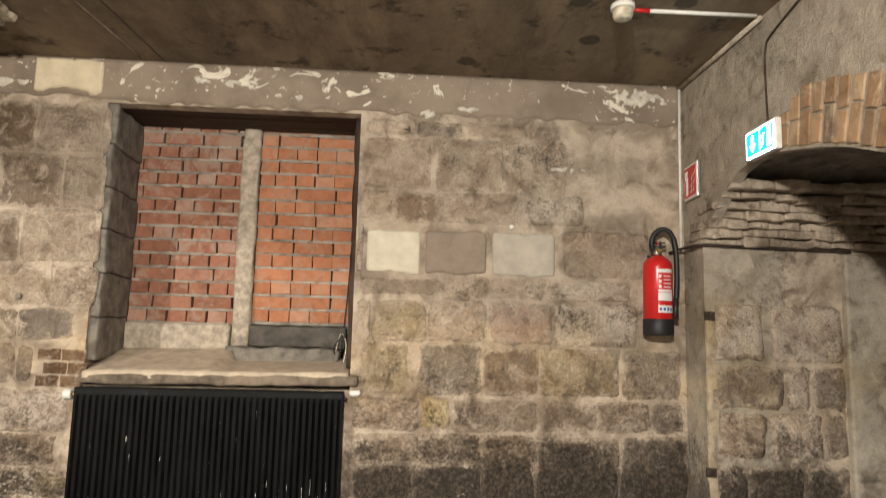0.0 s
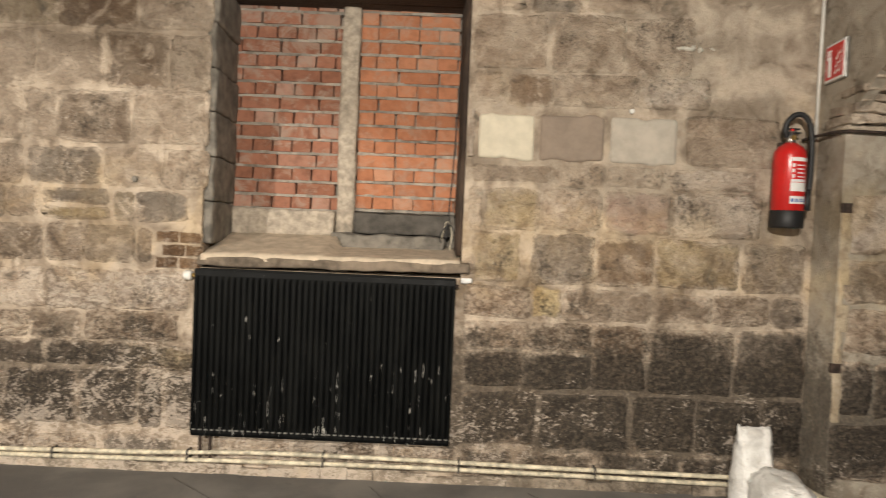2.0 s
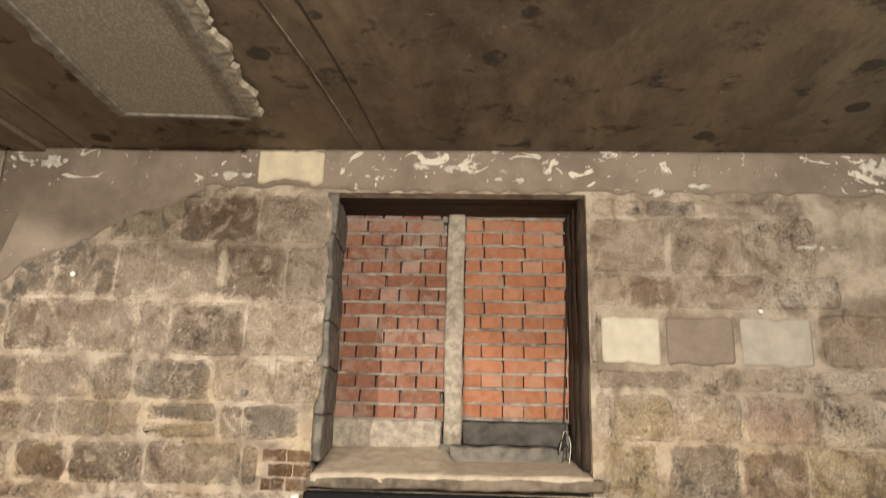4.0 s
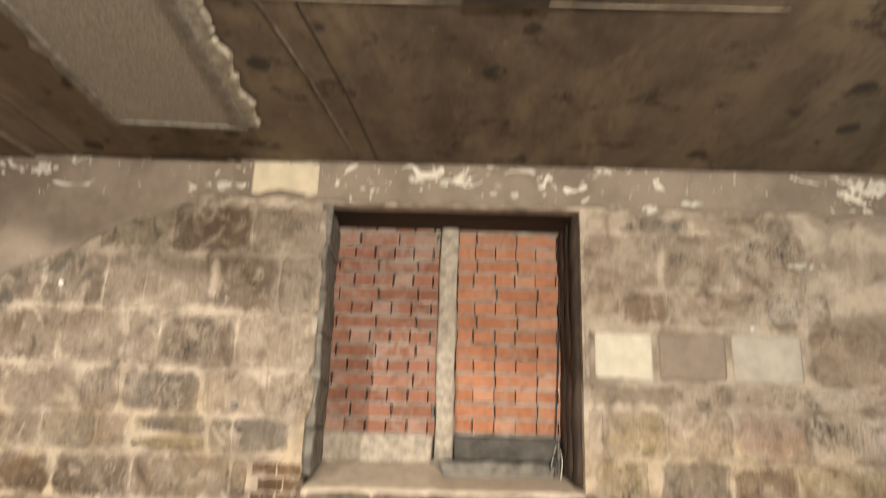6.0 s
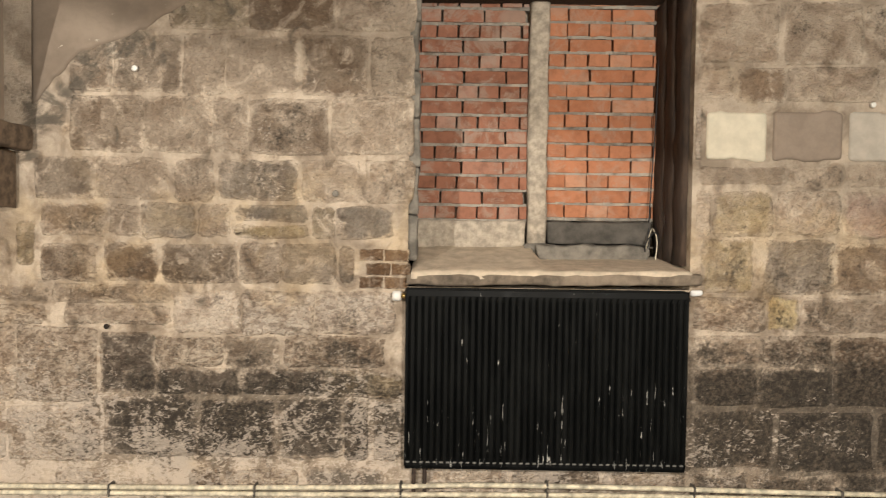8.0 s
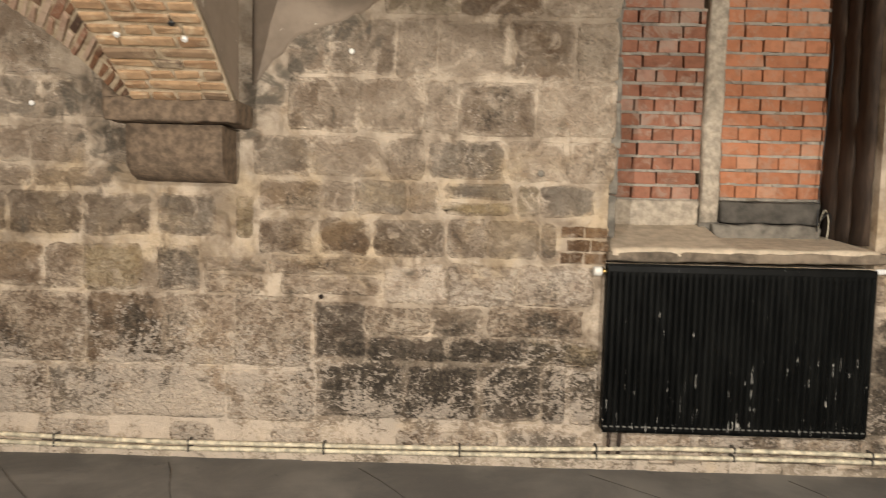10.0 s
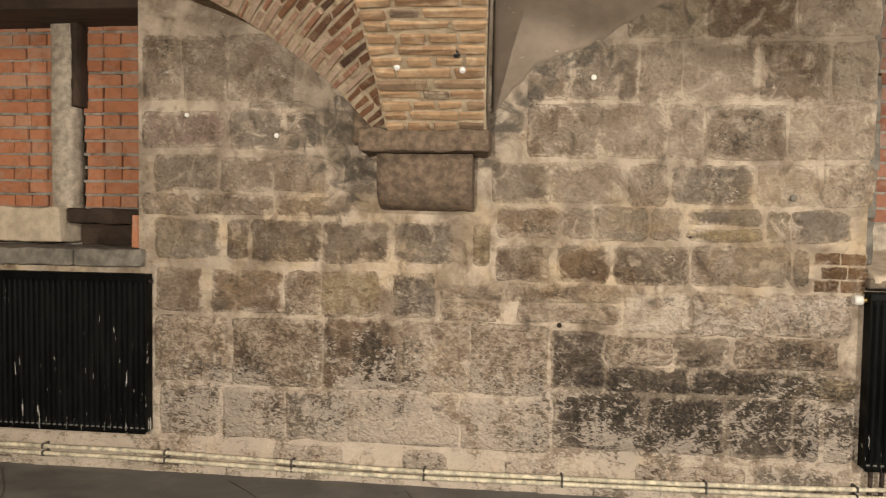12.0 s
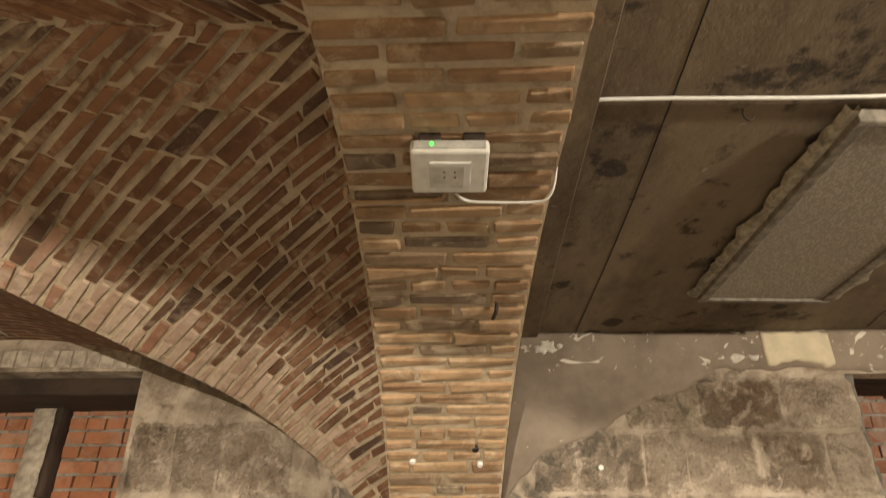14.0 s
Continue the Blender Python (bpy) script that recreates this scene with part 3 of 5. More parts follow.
course(0.235, 0.545, (-1.55, -1.08, "k"), (-1.06, -0.67, "k"), (-0.65, -0.33, "k"), (-0.32, -0.19, "d"), (-0.17, -0.02, "p"))
# east of the near window
course(2.59, 2.685, (1.47, 1.72, "w"), (1.76, 2.02, "s"), (2.05, 2.40, "n"))
course(2.273, 2.576, (1.45, 1.85, "n"), (1.88, 2.26, "n"), (2.28, 2.63, "w"))
course(2.082, 2.262, (1.445, 1.62, "w"), (1.64, 1.89, "b"), (1.90, 2.35, "w"), (2.36, 2.73, "G"))
course(1.79, 2.065, (1.44, 1.475, "G"), (2.62, 3.12, "n"))
course(1.657, 1.77, (1.46, 1.90, "n"), (1.92, 2.17, "w"), (2.21, 2.50, "w"), (2.54, 3.01, "G"))
course(1.406, 1.638, (1.45, 1.53, "w"), (1.54, 1.84, "o"), (1.86, 2.17, "w"), (2.20, 2.55, "r"), (2.56, 3.04, "G"))
course(1.12, 1.392, (1.48, 1.74, "o"), (1.81, 2.15, "g"), (2.16, 2.47, "b"), (2.49, 2.94, "o"), (2.97, 3.29, "g"))
course(0.925, 1.10, (1.46, 1.81, "n"), (1.82, 1.98, "y"), (2.00, 2.47, "d"), (2.49, 2.80, "d"), (2.81, 3.11, "d"), (3.13, 3.30, "k"))
course(0.546, 0.905, (2.17, 2.46, "b"), (2.48, 2.93, "d"), (2.95, 3.32, "k"))
course(0.755, 0.905, (1.47, 1.80, "n"), (1.82, 2.15, "d"))
course(0.546, 0.74, (1.47, 1.78, "d"), (1.80, 2.15, "k"))
course(0.219, 0.52, (1.47, 1.87, "d"), (1.90, 2.37, "k"), (2.41, 2.74, "d"), (2.75, 3.09, "k"), (3.11, 3.32, "k"))
# courses of small brown bricks beside the window sill
for k in range(3):
    for j in range(2):
        a = -0.25 + j * 0.13 + (0.035 if k % 2 else 0)
        stones.append((a, min(a + 0.128, 0.015), 1.115 + k * 0.07, 1.180 + k * 0.07, (0.17, 0.095, 0.045)))


def arch_line(x):
    """The line of the lost vault on the wall: a mirror image of the one that stands."""
    keys = [(-1.95, 1.99), (-1.88, 2.03), (-1.80, 2.16), (-1.68, 2.265), (-1.53, 2.335), (-1.27, 2.435), (-1.06, 2.555), (-0.85, 2.645), (-0.72, 2.72)]
    for (a, p), (b, q) in zip(keys, keys[1:]):
        if x <= b:
            return p + (q - p) * (x - a) / (b - a)
    return 2.72


for u0, u1, z0, z1, base in stones:
    small = u1 - u0 < 0.14
    gap = 0.001 if small else rng.uniform(-0.011, -0.004)
    out = stone_outline(u0 + gap, u1 - gap, z0 + gap * 0.3, z1 - gap * 0.3, 0.003 if small else 0.009)
    proud = rng.uniform(0.003, 0.010) if z1 < 1.0 else rng.uniform(0.001, 0.005)
    bm = slab(bmesh.new(), out, lambda u, v, d: (u, -d, v), proud, -0.006, 0.002 if small else rng.uniform(0.003, 0.007), rng.uniform(0.0, 0.005), 0.010 if small else rng.uniform(0.026, 0.045))
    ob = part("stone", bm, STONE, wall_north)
    # scaled paler east of the window above 0.9 m, darker on the upper wall west
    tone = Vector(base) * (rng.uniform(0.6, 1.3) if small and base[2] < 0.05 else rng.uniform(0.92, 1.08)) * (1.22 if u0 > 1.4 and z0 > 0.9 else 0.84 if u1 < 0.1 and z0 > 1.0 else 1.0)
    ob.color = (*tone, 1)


def plaster_sheet(name, inside, x0, x1, z0, z1, label, step=0.035, ragged=0.05, depth=0.014):
    """A coat of plaster over the stones, with a ragged broken edge; inside() tells where it still sticks."""
    bm = bmesh.new()
    nx, nz = int((x1 - x0) / step), int((z1 - z0) / step)
    verts = {}
    def at(i, j):
        if (i, j) not in verts:
            x, z = x0 + (x1 - x0) * i / nx, z0 + (z1 - z0) * j / nz
            verts[i, j] = bm.verts.new((x, -depth - 0.004 * noise.noise(Vector((x * 3, z * 3, 1))), z))
        return verts[i, j]
    for i in range(nx):
        for j in range(nz):
            x, z = x0 + (x1 - x0) * (i + 0.5) / nx, z0 + (z1 - z0) * (j + 0.5) / nz
            w = ragged * noise.noise(Vector((x * 7, z * 7, 9))) + ragged * 0.5 * noise.noise(Vector((x * 22, z * 22, 4)))
            if inside(x, z + w):
                f = bm.faces.new((at(i, j), at(i + 1, j), at(i + 1, j + 1), at(i, j + 1)))
                f.smooth = True
    edge = [e for e in bm.edges if e.is_boundary]
    near = {}
    for e in edge:
        for a, b in ((e.verts[0], e.verts[1]), (e.verts[1], e.verts[0])):
            near.setdefault(a, []).append(b)
    for _ in range(3):
        goal = {v: sum((w.co for w in ws), Vector()) / len(ws) for v, ws in near.items() if x0 + 1e-4 < v.co.x < x1 - 1e-4 and z0 + 1e-4 < v.co.z < z1 - 1e-4}
        for v, c in goal.items():
            v.co.x, v.co.z = v.co.x * 0.4 + c.x * 0.6, v.co.z * 0.4 + c.z * 0.6
    for v in near:
        v.co.y = min(-0.003, v.co.y * 0.35)
    moved = bmesh.ops.extrude_edge_only(bm, edges=edge)["geom"]
    for v in moved:
        if isinstance(v, bmesh.types.BMVert):
            v.co.y = 0.0
    bmesh.ops.recalc_face_normals(bm, faces=bm.faces)
    return setting(name, bm, PLASTER, label, "plaster")


plaster_sheet("plaster_coat", lambda x, z: z > min(2.71, arch_line(x) + 0.01), -1.91, -0.70, 1.98, CEIL, "smooth grey-brown plaster where a vault once met the wall", 0.016, 0.035)
plaster_sheet("plaster_coat", lambda x, z: z > 2.715 + (0.02 if x < 0 else 0), -0.80, 3.32, 2.66, CEIL, "grey-brown plaster strip flaked to white and cream", 0.020, 0.03, 0.010)
patch = plaster_sheet("plaster_patch", lambda x, z: -0.41 < x + 0.6 * (z - 2.8) * 0.05 < -0.03 and 2.765 < z < 2.945, -0.45, 0.0, 2.74, 2.95, "cream patch of bare old plaster under the ceiling", 0.010, 0.05, 0.024)
CREAMPLASTER = plain("cream_plaster", (0.63, 0.54, 0.385), 0.9, 0, 0.06, 9, 0.3)
patch.data.materials[0] = CREAMPLASTER
WHITEFLAKE = plain("white_limewash", (0.60, 0.555, 0.47), 0.9, 0, 0.12, 24, 0.4)
for x0, x1, z0, z1, m, lb in [(1.482, 1.805, 1.78, 2.04, plain("pale_repair_plaster", (0.66, 0.60, 0.47), 0.92, 0, 0.05, 12, 0.5), "cream plaster repair filling one stone block"),
                              (1.815, 2.185, 1.785, 2.045, plain("brown_repair_plaster", (0.285, 0.225, 0.175), 0.92, 0, 0.07, 10, 0.4), "smooth brown plaster repair in one stone block"),
                              (2.195, 2.58, 1.78, 2.05, plain("grey_repair_plaster", (0.47, 0.42, 0.35), 0.92, 0, 0.07, 8, 0.4), "smooth grey plaster repair in one stone block")]:
    ob = plaster_sheet("plaster_patch", lambda x, z: x0 + 0.012 < x + 0.35 * (z - (z0 + z1) / 2) * 0.05 < x1 - 0.012 and z0 + 0.012 < z < z1 - 0.012, x0 - 0.01, x1 + 0.01, z0 - 0.01, z1 + 0.01, lb, 0.011, 0.012, 0.008)
    ob.data.materials[0] = m
for cx, cz, w, h in [(c, d, e * 0.8, f * 0.8) for c, d, e, f in [(3.06, 2.87, 0.24, 0.07), (0.52, 2.86, 0.07, 0.03), (0.68, 2.85, 0.09, 0.035), (0.95, 2.79, 0.04, 0.02), (1.08, 2.78, 0.03, 0.03), (-1.6, 2.87, 0.11, 0.05), (-0.55, 2.80, 0.14, 0.03), (1.82, 2.72, 0.06, 0.03), (2.05, 2.76, 0.09, 0.02), (2.62, 2.42, 0.12, 0.018), (0.25, 2.80, 0.10, 0.016)]]:
    ob = plaster_sheet("paint_flake", lambda x, z: ((x - cx) / w) ** 2 + ((z - cz) / h) ** 2 + 1.5 * noise.noise(Vector((x * 30, z * 30, cx))) + 0.9 * noise.noise(Vector((x * 75, z * 75, cx))) < 0.75, cx - w * 1.3, cx + w * 1.3, cz - h * 1.4, min(cz + h * 1.4, CEIL - 0.005), "white limewash laid bare where brown paint flaked off", 0.007, 0.0, 0.021)
    ob.data.materials[0] = WHITEFLAKE

# small white plugs, nails and holes in the stones
# the last one is a dark cap for the shade in a drilled hole
for x, z, r, m, nm, lb in [(-1.382, 2.212, 0.016, WHITE, "wall_plug", "small white plastic plug in the stone wall"), (2.313, 2.071, 0.014, WHITE, "wall_plug", "small white plastic plug in the stone wall"),
                           (-3.605, 2.019, 0.014, WHITE, "wall_plug", "small white plastic plug in the stone wall"), (-3.088, 1.907, 0.015, LABEL, "wall_plug", "chipped white dowel in the stone wall"),
                           (-0.367, 1.596, 0.018, GREYSTONE, "wall_plug", "rusty square anchor set in pale mortar"), (-1.53, 0.907, 0.014, IRON, "wall_plug", "small dark cap for the shade in a drilled hole")]:
    bm = lathe([(r * 0.9, 0.0), (r, 0.012), (r * 0.75, 0.018), (r * 0.4, 0.014)], 8)
    ob = tagged(new(nm, mesh_from(nm, bm, m)), lb, "wall plug")
    ob.matrix_world = pose(x, -0.008, z, 90, 0, 0)

# ---------- east wall: plastered pier and an arched passage ----------
EX, JY = 3.33, -0.25
ARCH = [(0.25, 1.96), (0.36, 2.10), (0.50, 2.22), (0.64, 2.28), (0.78, 2.305), (0.92, 2.30), (1.06, 2.275), (1.30, 2.225), (1.46, 2.18), (1.64, 2.11), (1.80, 2.03), (1.95, 1.94)]


def arch_top(y):
    """Height of the arch over the passage at y."""
    t = -y
    for (a, p), (b, q) in zip(ARCH, ARCH[1:]):
        if t <= b:
            return p + (q - p) * (max(t, a) - a) / (b - a)
    return ARCH[-1][1]


PLASTERED_STONE = mortar_material("grey_lime_plaster", (0.32, 0.28, 0.22), (0.44, 0.39, 0.315), 0.95)
east = bmesh.new()
box(east, EX, EX + 0.45, JY, 0.0, 0, 3.2)
box(east, EX, EX + 0.45, -6.2, -1.95, 0, 3.2)
for (a, p), (b, q) in zip(ARCH, ARCH[1:]):
    v = [east.verts.new(c) for c in ((EX, -a, p), (EX, -b, q), (EX, -b, 3.2), (EX, -a, 3.2), (EX + 0.06, -a, p), (EX + 0.06, -b, q), (EX + 0.06, -b, 3.2), (EX + 0.06, -a, 3.2))]
    for f in ((0, 1, 2, 3), (4, 7, 6, 5), (0, 4, 5, 1)):
        east.faces.new([v[c] for c in f])
bmesh.ops.recalc_face_normals(east, faces=east.faces)
wall_east = setting("wall_east", east, PLASTERED_STONE, "grey plastered side wall over an arched passage", "wall")

# the passage behind the arch: stone side wall, rough springing, dark vault
pas = bmesh.new()
box(pas, EX + 0.45, 5.6, JY, 0.62, 0, 1.96)
box(pas, EX + 0.02, EX + 0.45, JY + 0.002, JY + 0.03, 0, 1.96)
box(pas, 5.6, 5.8, -2.4, 0.62, 0, 3.2)
box(pas, EX + 0.45, 5.6, -2.4, -1.95, 0, 3.2)
passage = setting("wall_passage", pas, MORTAR, "grey stone side wall of the passage behind the arch", "wall")
setting("floor_passage", newbox(3.9, 5.8, -2.4, 0.6, -0.1, -0.002), FLOOR, "dark concrete floor of the passage", "floor")
pv = bmesh.new()
prof = [(JY + 0.06, 1.955), (-0.22, 2.04), (-0.28, 2.13), (-0.38, 2.235), (-0.52, 2.31), (-0.70, 2.34), (-1.06, 2.32), (-1.30, 2.28), (-1.64, 2.16), (-1.97, 1.94)]
cols = [[pv.verts.new((EX + 0.02 + 2.25 * k / 14, y + 0.02 * noise.noise(Vector((k * 0.7, y * 6, 0))), z + 0.02 * noise.noise(Vector((k * 0.7, z * 6, 4))) + 0.012)) for y, z in prof] for k in range(15)]
for a, b in zip(cols, cols[1:]):
    for r in range(len(prof) - 1):
        pv.faces.new((a[r], b[r], b[r + 1], a[r + 1]))
setting("ceiling_passage", pv, GREYSTONE, "dark rough stone vault of the passage", "vault")
setting("trim", newbox(4.10, 4.7, JY - 0.045, JY + 0.02, 0, 1.94, 0.012), mortar_material("pale_render", (0.36, 0.32, 0.255), (0.47, 0.425, 0.345), 0.3), "pale rendered jamb in the passage", "jamb")

EAST = [(0.20, 0.48, (3.34, 3.646, "k"), (3.689, 4.08, "d")), (0.53, 0.80, (3.37, 3.526, "s"), (3.557, 3.83, "d"), (3.88, 4.09, "s")), (0.85, 1.075, (3.39, 3.643, "n"), (3.673, 3.948, "G"), (3.977, 4.09, "g")),
        (1.105, 1.32, (3.38, 3.742, "g"), (3.773, 3.893, "P"), (3.924, 4.09, "g")), (1.355, 1.65, (3.385, 3.643, "G"), (3.705, 4.085, "G"))]
for z0, z1, *blocks in EAST:
    for a, b, tone in blocks:
        out = stone_outline(a - 0.010, b + 0.010, z0 - 0.008, z1 + 0.008, 0.010)
        bm = slab(bmesh.new(), out, lambda u, v, d: (u, JY - d, v), rng.uniform(0.002, 0.005), -0.02, 0.005, 0.003, 0.04)
        ob = part("stone", bm, STONE, passage)
        ob.color = (*(Vector(TONES[tone]) * 1.1), 1)
# thin rough slabs of the springing, each course leaning out over the one below to the edge of the arch
for k in range(7):
    t = 0.27 + 0.012 * k + 0.0062 * k * k
    z0 = 1.970 + k * 0.043
    x = EX - 0.012 + rng.uniform(-0.012, 0.03)
    while x < 4.6:
        w = rng.uniform(0.09, 0.26)
        bm = rock(x, x + w - 0.006, -t - rng.uniform(-0.012, 0.032), -t + 0.20, z0 + rng.uniform(-0.006, 0.006), z0 + rng.uniform(0.030, 0.050), 0.012, 0.04, 0.006)
        ob = part("stone", bm, STONE, passage)
        ob.color = (*(Vector((0.50, 0.44, 0.37)) * rng.uniform(0.7, 1.2)), 1)
        x += w
# brick ring over the arch
for k in range(16):
    y = -0.98 - 0.073 * k
    zb = arch_top(y) + 0.012
    lean = radians(4 + k * 1.3)
    h = 0.26 + rng.uniform(-0.02, 0.02) if k > 2 else 0.10 + 0.06 * k
    for a, b in ((0.0, 0.5 + 0.1 * (k % 2)), (0.5 + 0.1 * (k % 2), 1.0)):
        bm = box(bmesh.new(), -0.008, 0.016, -0.030, 0.030, h * a + 0.004, h * b - 0.004, 0.005, 0.003)
        ob = part("brick", bm, BAND_BRICK, wall_east)
        ob.matrix_basis = Matrix.Translation((EX, y, zb)) @ Matrix.Rotation(lean, 4, "X")
# raised dark blocks stand for the shade inside the two peg holes
for x, z in ((3.355, 1.585), (3.345, 0.77)):
    part("peg_hole", newbox(x - 0.026, x + 0.026, JY - 0.013, JY + 0.01, z - 0.024, z + 0.024, 0.004), IRON, passage, "dark square block for the shade inside a peg hole")
OCHRE = mortar_material("ochre_render", (0.44, 0.36, 0.25), (0.54, 0.45, 0.32), 0.25)
for k in range(9):
    z0 = 0.50 + k * 0.118
    part("render_strip", rock(3.330 + rng.uniform(0, 0.012), 3.378 + rng.uniform(-0.018, 0.022), JY - 0.008, JY + 0.012, z0 - 0.012, z0 + 0.125, 0.012, 0.03, 0.004), OCHRE, passage, "ochre lime render in the corner joint")

# ---------- bricked-up windows ----------
brick_shapes = {}


def brick_shape(kind, length, height, depth):
    key = (kind, round(length, 3))
    if key not in brick_shapes:
        brick_shapes[key] = mesh_from("brick", newbox(-length / 2, length / 2, -depth / 2, depth / 2, -height / 2, height / 2, 0.004, 0.0025), None)
    return brick_shapes[key]


def infill(parent, x0, x1, z0, courses, y, material, header_at, stretcher_at, header=0.1215, odd=()):
    """Courses of headers and stretchers in turn, between two uprights; in odd ones the stretchers shift by half."""
    ch = 0.0868
    own = {}
    for c in range(courses):
        z = z0 + ch * (c + 0.5)
        bed = bmesh.new()
        for k in range(12):
            a, b = x0 + (x1 - x0) * k / 12, x0 + (x1 - x0) * (k + 1) / 12
            box(bed, a, b, y - 0.043 + rng.uniform(-0.003, 0.008), y, z - ch / 2 - 0.007 - rng.uniform(0, 0.004), z - ch / 2 + 0.007 + rng.uniform(0, 0.004))
        part("mortar_bed", bed, GREYMORTAR, parent)
        unit = header if c % 2 == 0 else 2 * header
        x = (header_at if c % 2 == 0 else stretcher_at + header * (c in odd)) + rng.uniform(-0.006, 0.006)
        while x > x0:
            x -= unit
        while x < x1 - 0.02:
            a, b = max(x, x0), min(x + unit, x1)
            x += unit
            if b - a < 0.02:
                continue
            length = round((b - a) - 0.010, 2)
            if length not in own:
                me = brick_shape("infill", length, ch - 0.015, 0.09).copy()
                me.materials.append(material)
                own[length] = me
            ob = new("brick", own[length])
            ob.parent = parent
            ob.location = ((a + b) / 2 + rng.uniform(-0.002, 0.002), y + rng.uniform(-0.006, 0.006), z + rng.uniform(-0.002, 0.002))
            ob.rotation_euler = (rng.uniform(-0.02, 0.02), rng.uniform(-0.012, 0.012), rng.uniform(-0.02, 0.02))


def rough_bar(x0, x1, y0, y1, z0, z1, wob=0.006, n=14):
    """An upright cast bar with worn, uneven arrises."""
    bm = bmesh.new()
    rings = []
    for k in range(n + 1):
        z = z0 + (z1 - z0) * k / n
        c = 0.012
        base = [(x0 + c, y0), (x1 - c, y0), (x1, y0 + c), (x1, y1), (x0, y1), (x0, y0 + c)]
        rings.append([bm.verts.new((x + rng.uniform(-wob, wob), y + rng.uniform(-wob, wob) * 0.6, z)) for x, y in base])
    for a, b in zip(rings, rings[1:]):
        for j in range(6):
            f = bm.faces.new((a[j], a[(j + 1) % 6], b[(j + 1) % 6], b[j]))
            f.smooth = True
    bm.faces.new(rings[0][::-1])
    bm.faces.new(rings[-1])
    bmesh.ops.recalc_face_normals(bm, faces=bm.faces)
    return bm


# window over the near radiator
w1 = setting("window_1", newbox(0.0, 1.46, 0.56, 0.62, 1.1, 2.8), GREYMORTAR, "walled-up window of red bricks behind a concrete mullion", "window")
infill(w1, 0.005, 0.655, 1.478, 15, 0.54, INFILL_DARK, 0.123, 0.279, 0.1215, (1, 13))
infill(w1, 0.765, 1.425, 1.492, 15, 0.54, INFILL_LIGHT, 0.870, 1.008, 0.125, (7, 11, 13))
part("mullion", rough_bar(0.657, 0.765, 0.45, 0.56, 1.34, 2.76), CONCRETE, w1, "rough grey concrete mullion")
part("ledge", rock(0.0, 0.645, 0.452, 0.56, 1.31, 1.475, 0.009), CONCRETE, w1, "pale cement ledge")
part("ledge", rock(0.77, 1.36, 0.43, 0.56, 1.345, 1.475, 0.010), DARKSTONE, w1, "dark stone ledge under the bricks")
part("ledge_stone", rock(0.63, 0.765, 0.40, 0.5, 1.20, 1.345, 0.012), GREYSTONE, w1, "grey stone block under the mullion")
part("ledge_stone", rock(0.70, 1.33, 0.36, 0.5, 1.215, 1.340, 0.014), GREYSTONE, w1, "cracked grey stone block")
lint = bmesh.new()
for k in range(3):
    box(lint, 0.0, 1.43, 0.092 + 0.15 * k, 0.236 + 0.15 * k, 2.722 - 0.004 * (k % 2), 2.752, 0.006, 0.004)
part("lintel_board", lint, DARKWOOD, w1, "dark brown boards under the lintel")
for k in range(6):
    z0 = 1.26 + k * 0.242
    quoin = rock(-0.03, 0.052 + rng.uniform(-0.006, 0.006), 0.012 + rng.uniform(0, 0.012), 0.50, z0, z0 + 0.239, 0.010, 0.05)
    for v in quoin.verts:
        v.co.x -= 0.075 * max(0.0, v.co.y)
    part("reveal_stone", quoin, GREYSTONE, w1, "rough grey stone of the window reveal")
for k, (a, b) in enumerate([(0.06, 0.19), (0.20, 0.33), (0.34, 0.49)]):
    part("reveal_board", rough_bar(1.398 - 0.006 * k, 1.44, a, b, 1.25, 2.70, 0.007), DARKWOOD, w1, "dark weathered board of the window reveal")

# sloping sandy bed and sill slab
sill_bm = bmesh.new()
nx, ny = 28, 10
top = [[sill_bm.verts.new((0.02 + 1.40 * i / nx, -0.058 + 0.55 * j / ny, 1.205 + (0.125 if i < 14 else 0.06) * j / ny + 0.02 * (i / nx) + 0.006 * noise.noise(Vector((i * 0.35, j * 0.5, 2.0))))) for j in range(ny + 1)] for i in range(nx + 1)]
for i in range(nx):
    for j in range(ny):
        f = sill_bm.faces.new((top[i][j], top[i + 1][j], top[i + 1][j + 1], top[i][j + 1]))
        f.smooth = True
skirt = bmesh.ops.extrude_edge_only(sill_bm, edges=[e for e in sill_bm.edges if e.is_boundary])["geom"]
for v in skirt:
    if isinstance(v, bmesh.types.BMVert):
        v.co.z -= 0.03
part("sill_bed", sill_bm, SANDSILL, w1, "sandy worn plaster bed of the window sill")
slab_bm = rock(0.0, 1.475, -0.062, 0.03, 1.14, 1.196, 0.009, 0.03)
for v in slab_bm.verts:
    v.co.z += 0.018 * v.co.x / 1.4
part("window_sill", slab_bm, plain("worn_sill_stone", (0.19, 0.15, 0.11), 0.9, 0, 0.28, 7, 0.8), w1, "cracked brown stone sill")
part("drain_hole", lathe([(0.02, 0), (0.022, 0.004), (0.012, 0.006), (0.010, 0.002)], 10, None, (0.150, 0.165, 1.247)), RUBBER, w1, "small round hole in the sill")

part("mortar_dab", rock(1.432, 1.485, -0.022, 0.004, 1.098, 1.132, 0.012, 0.015, 0.008), LABEL, w1, "white plaster dab at the end of the sill")

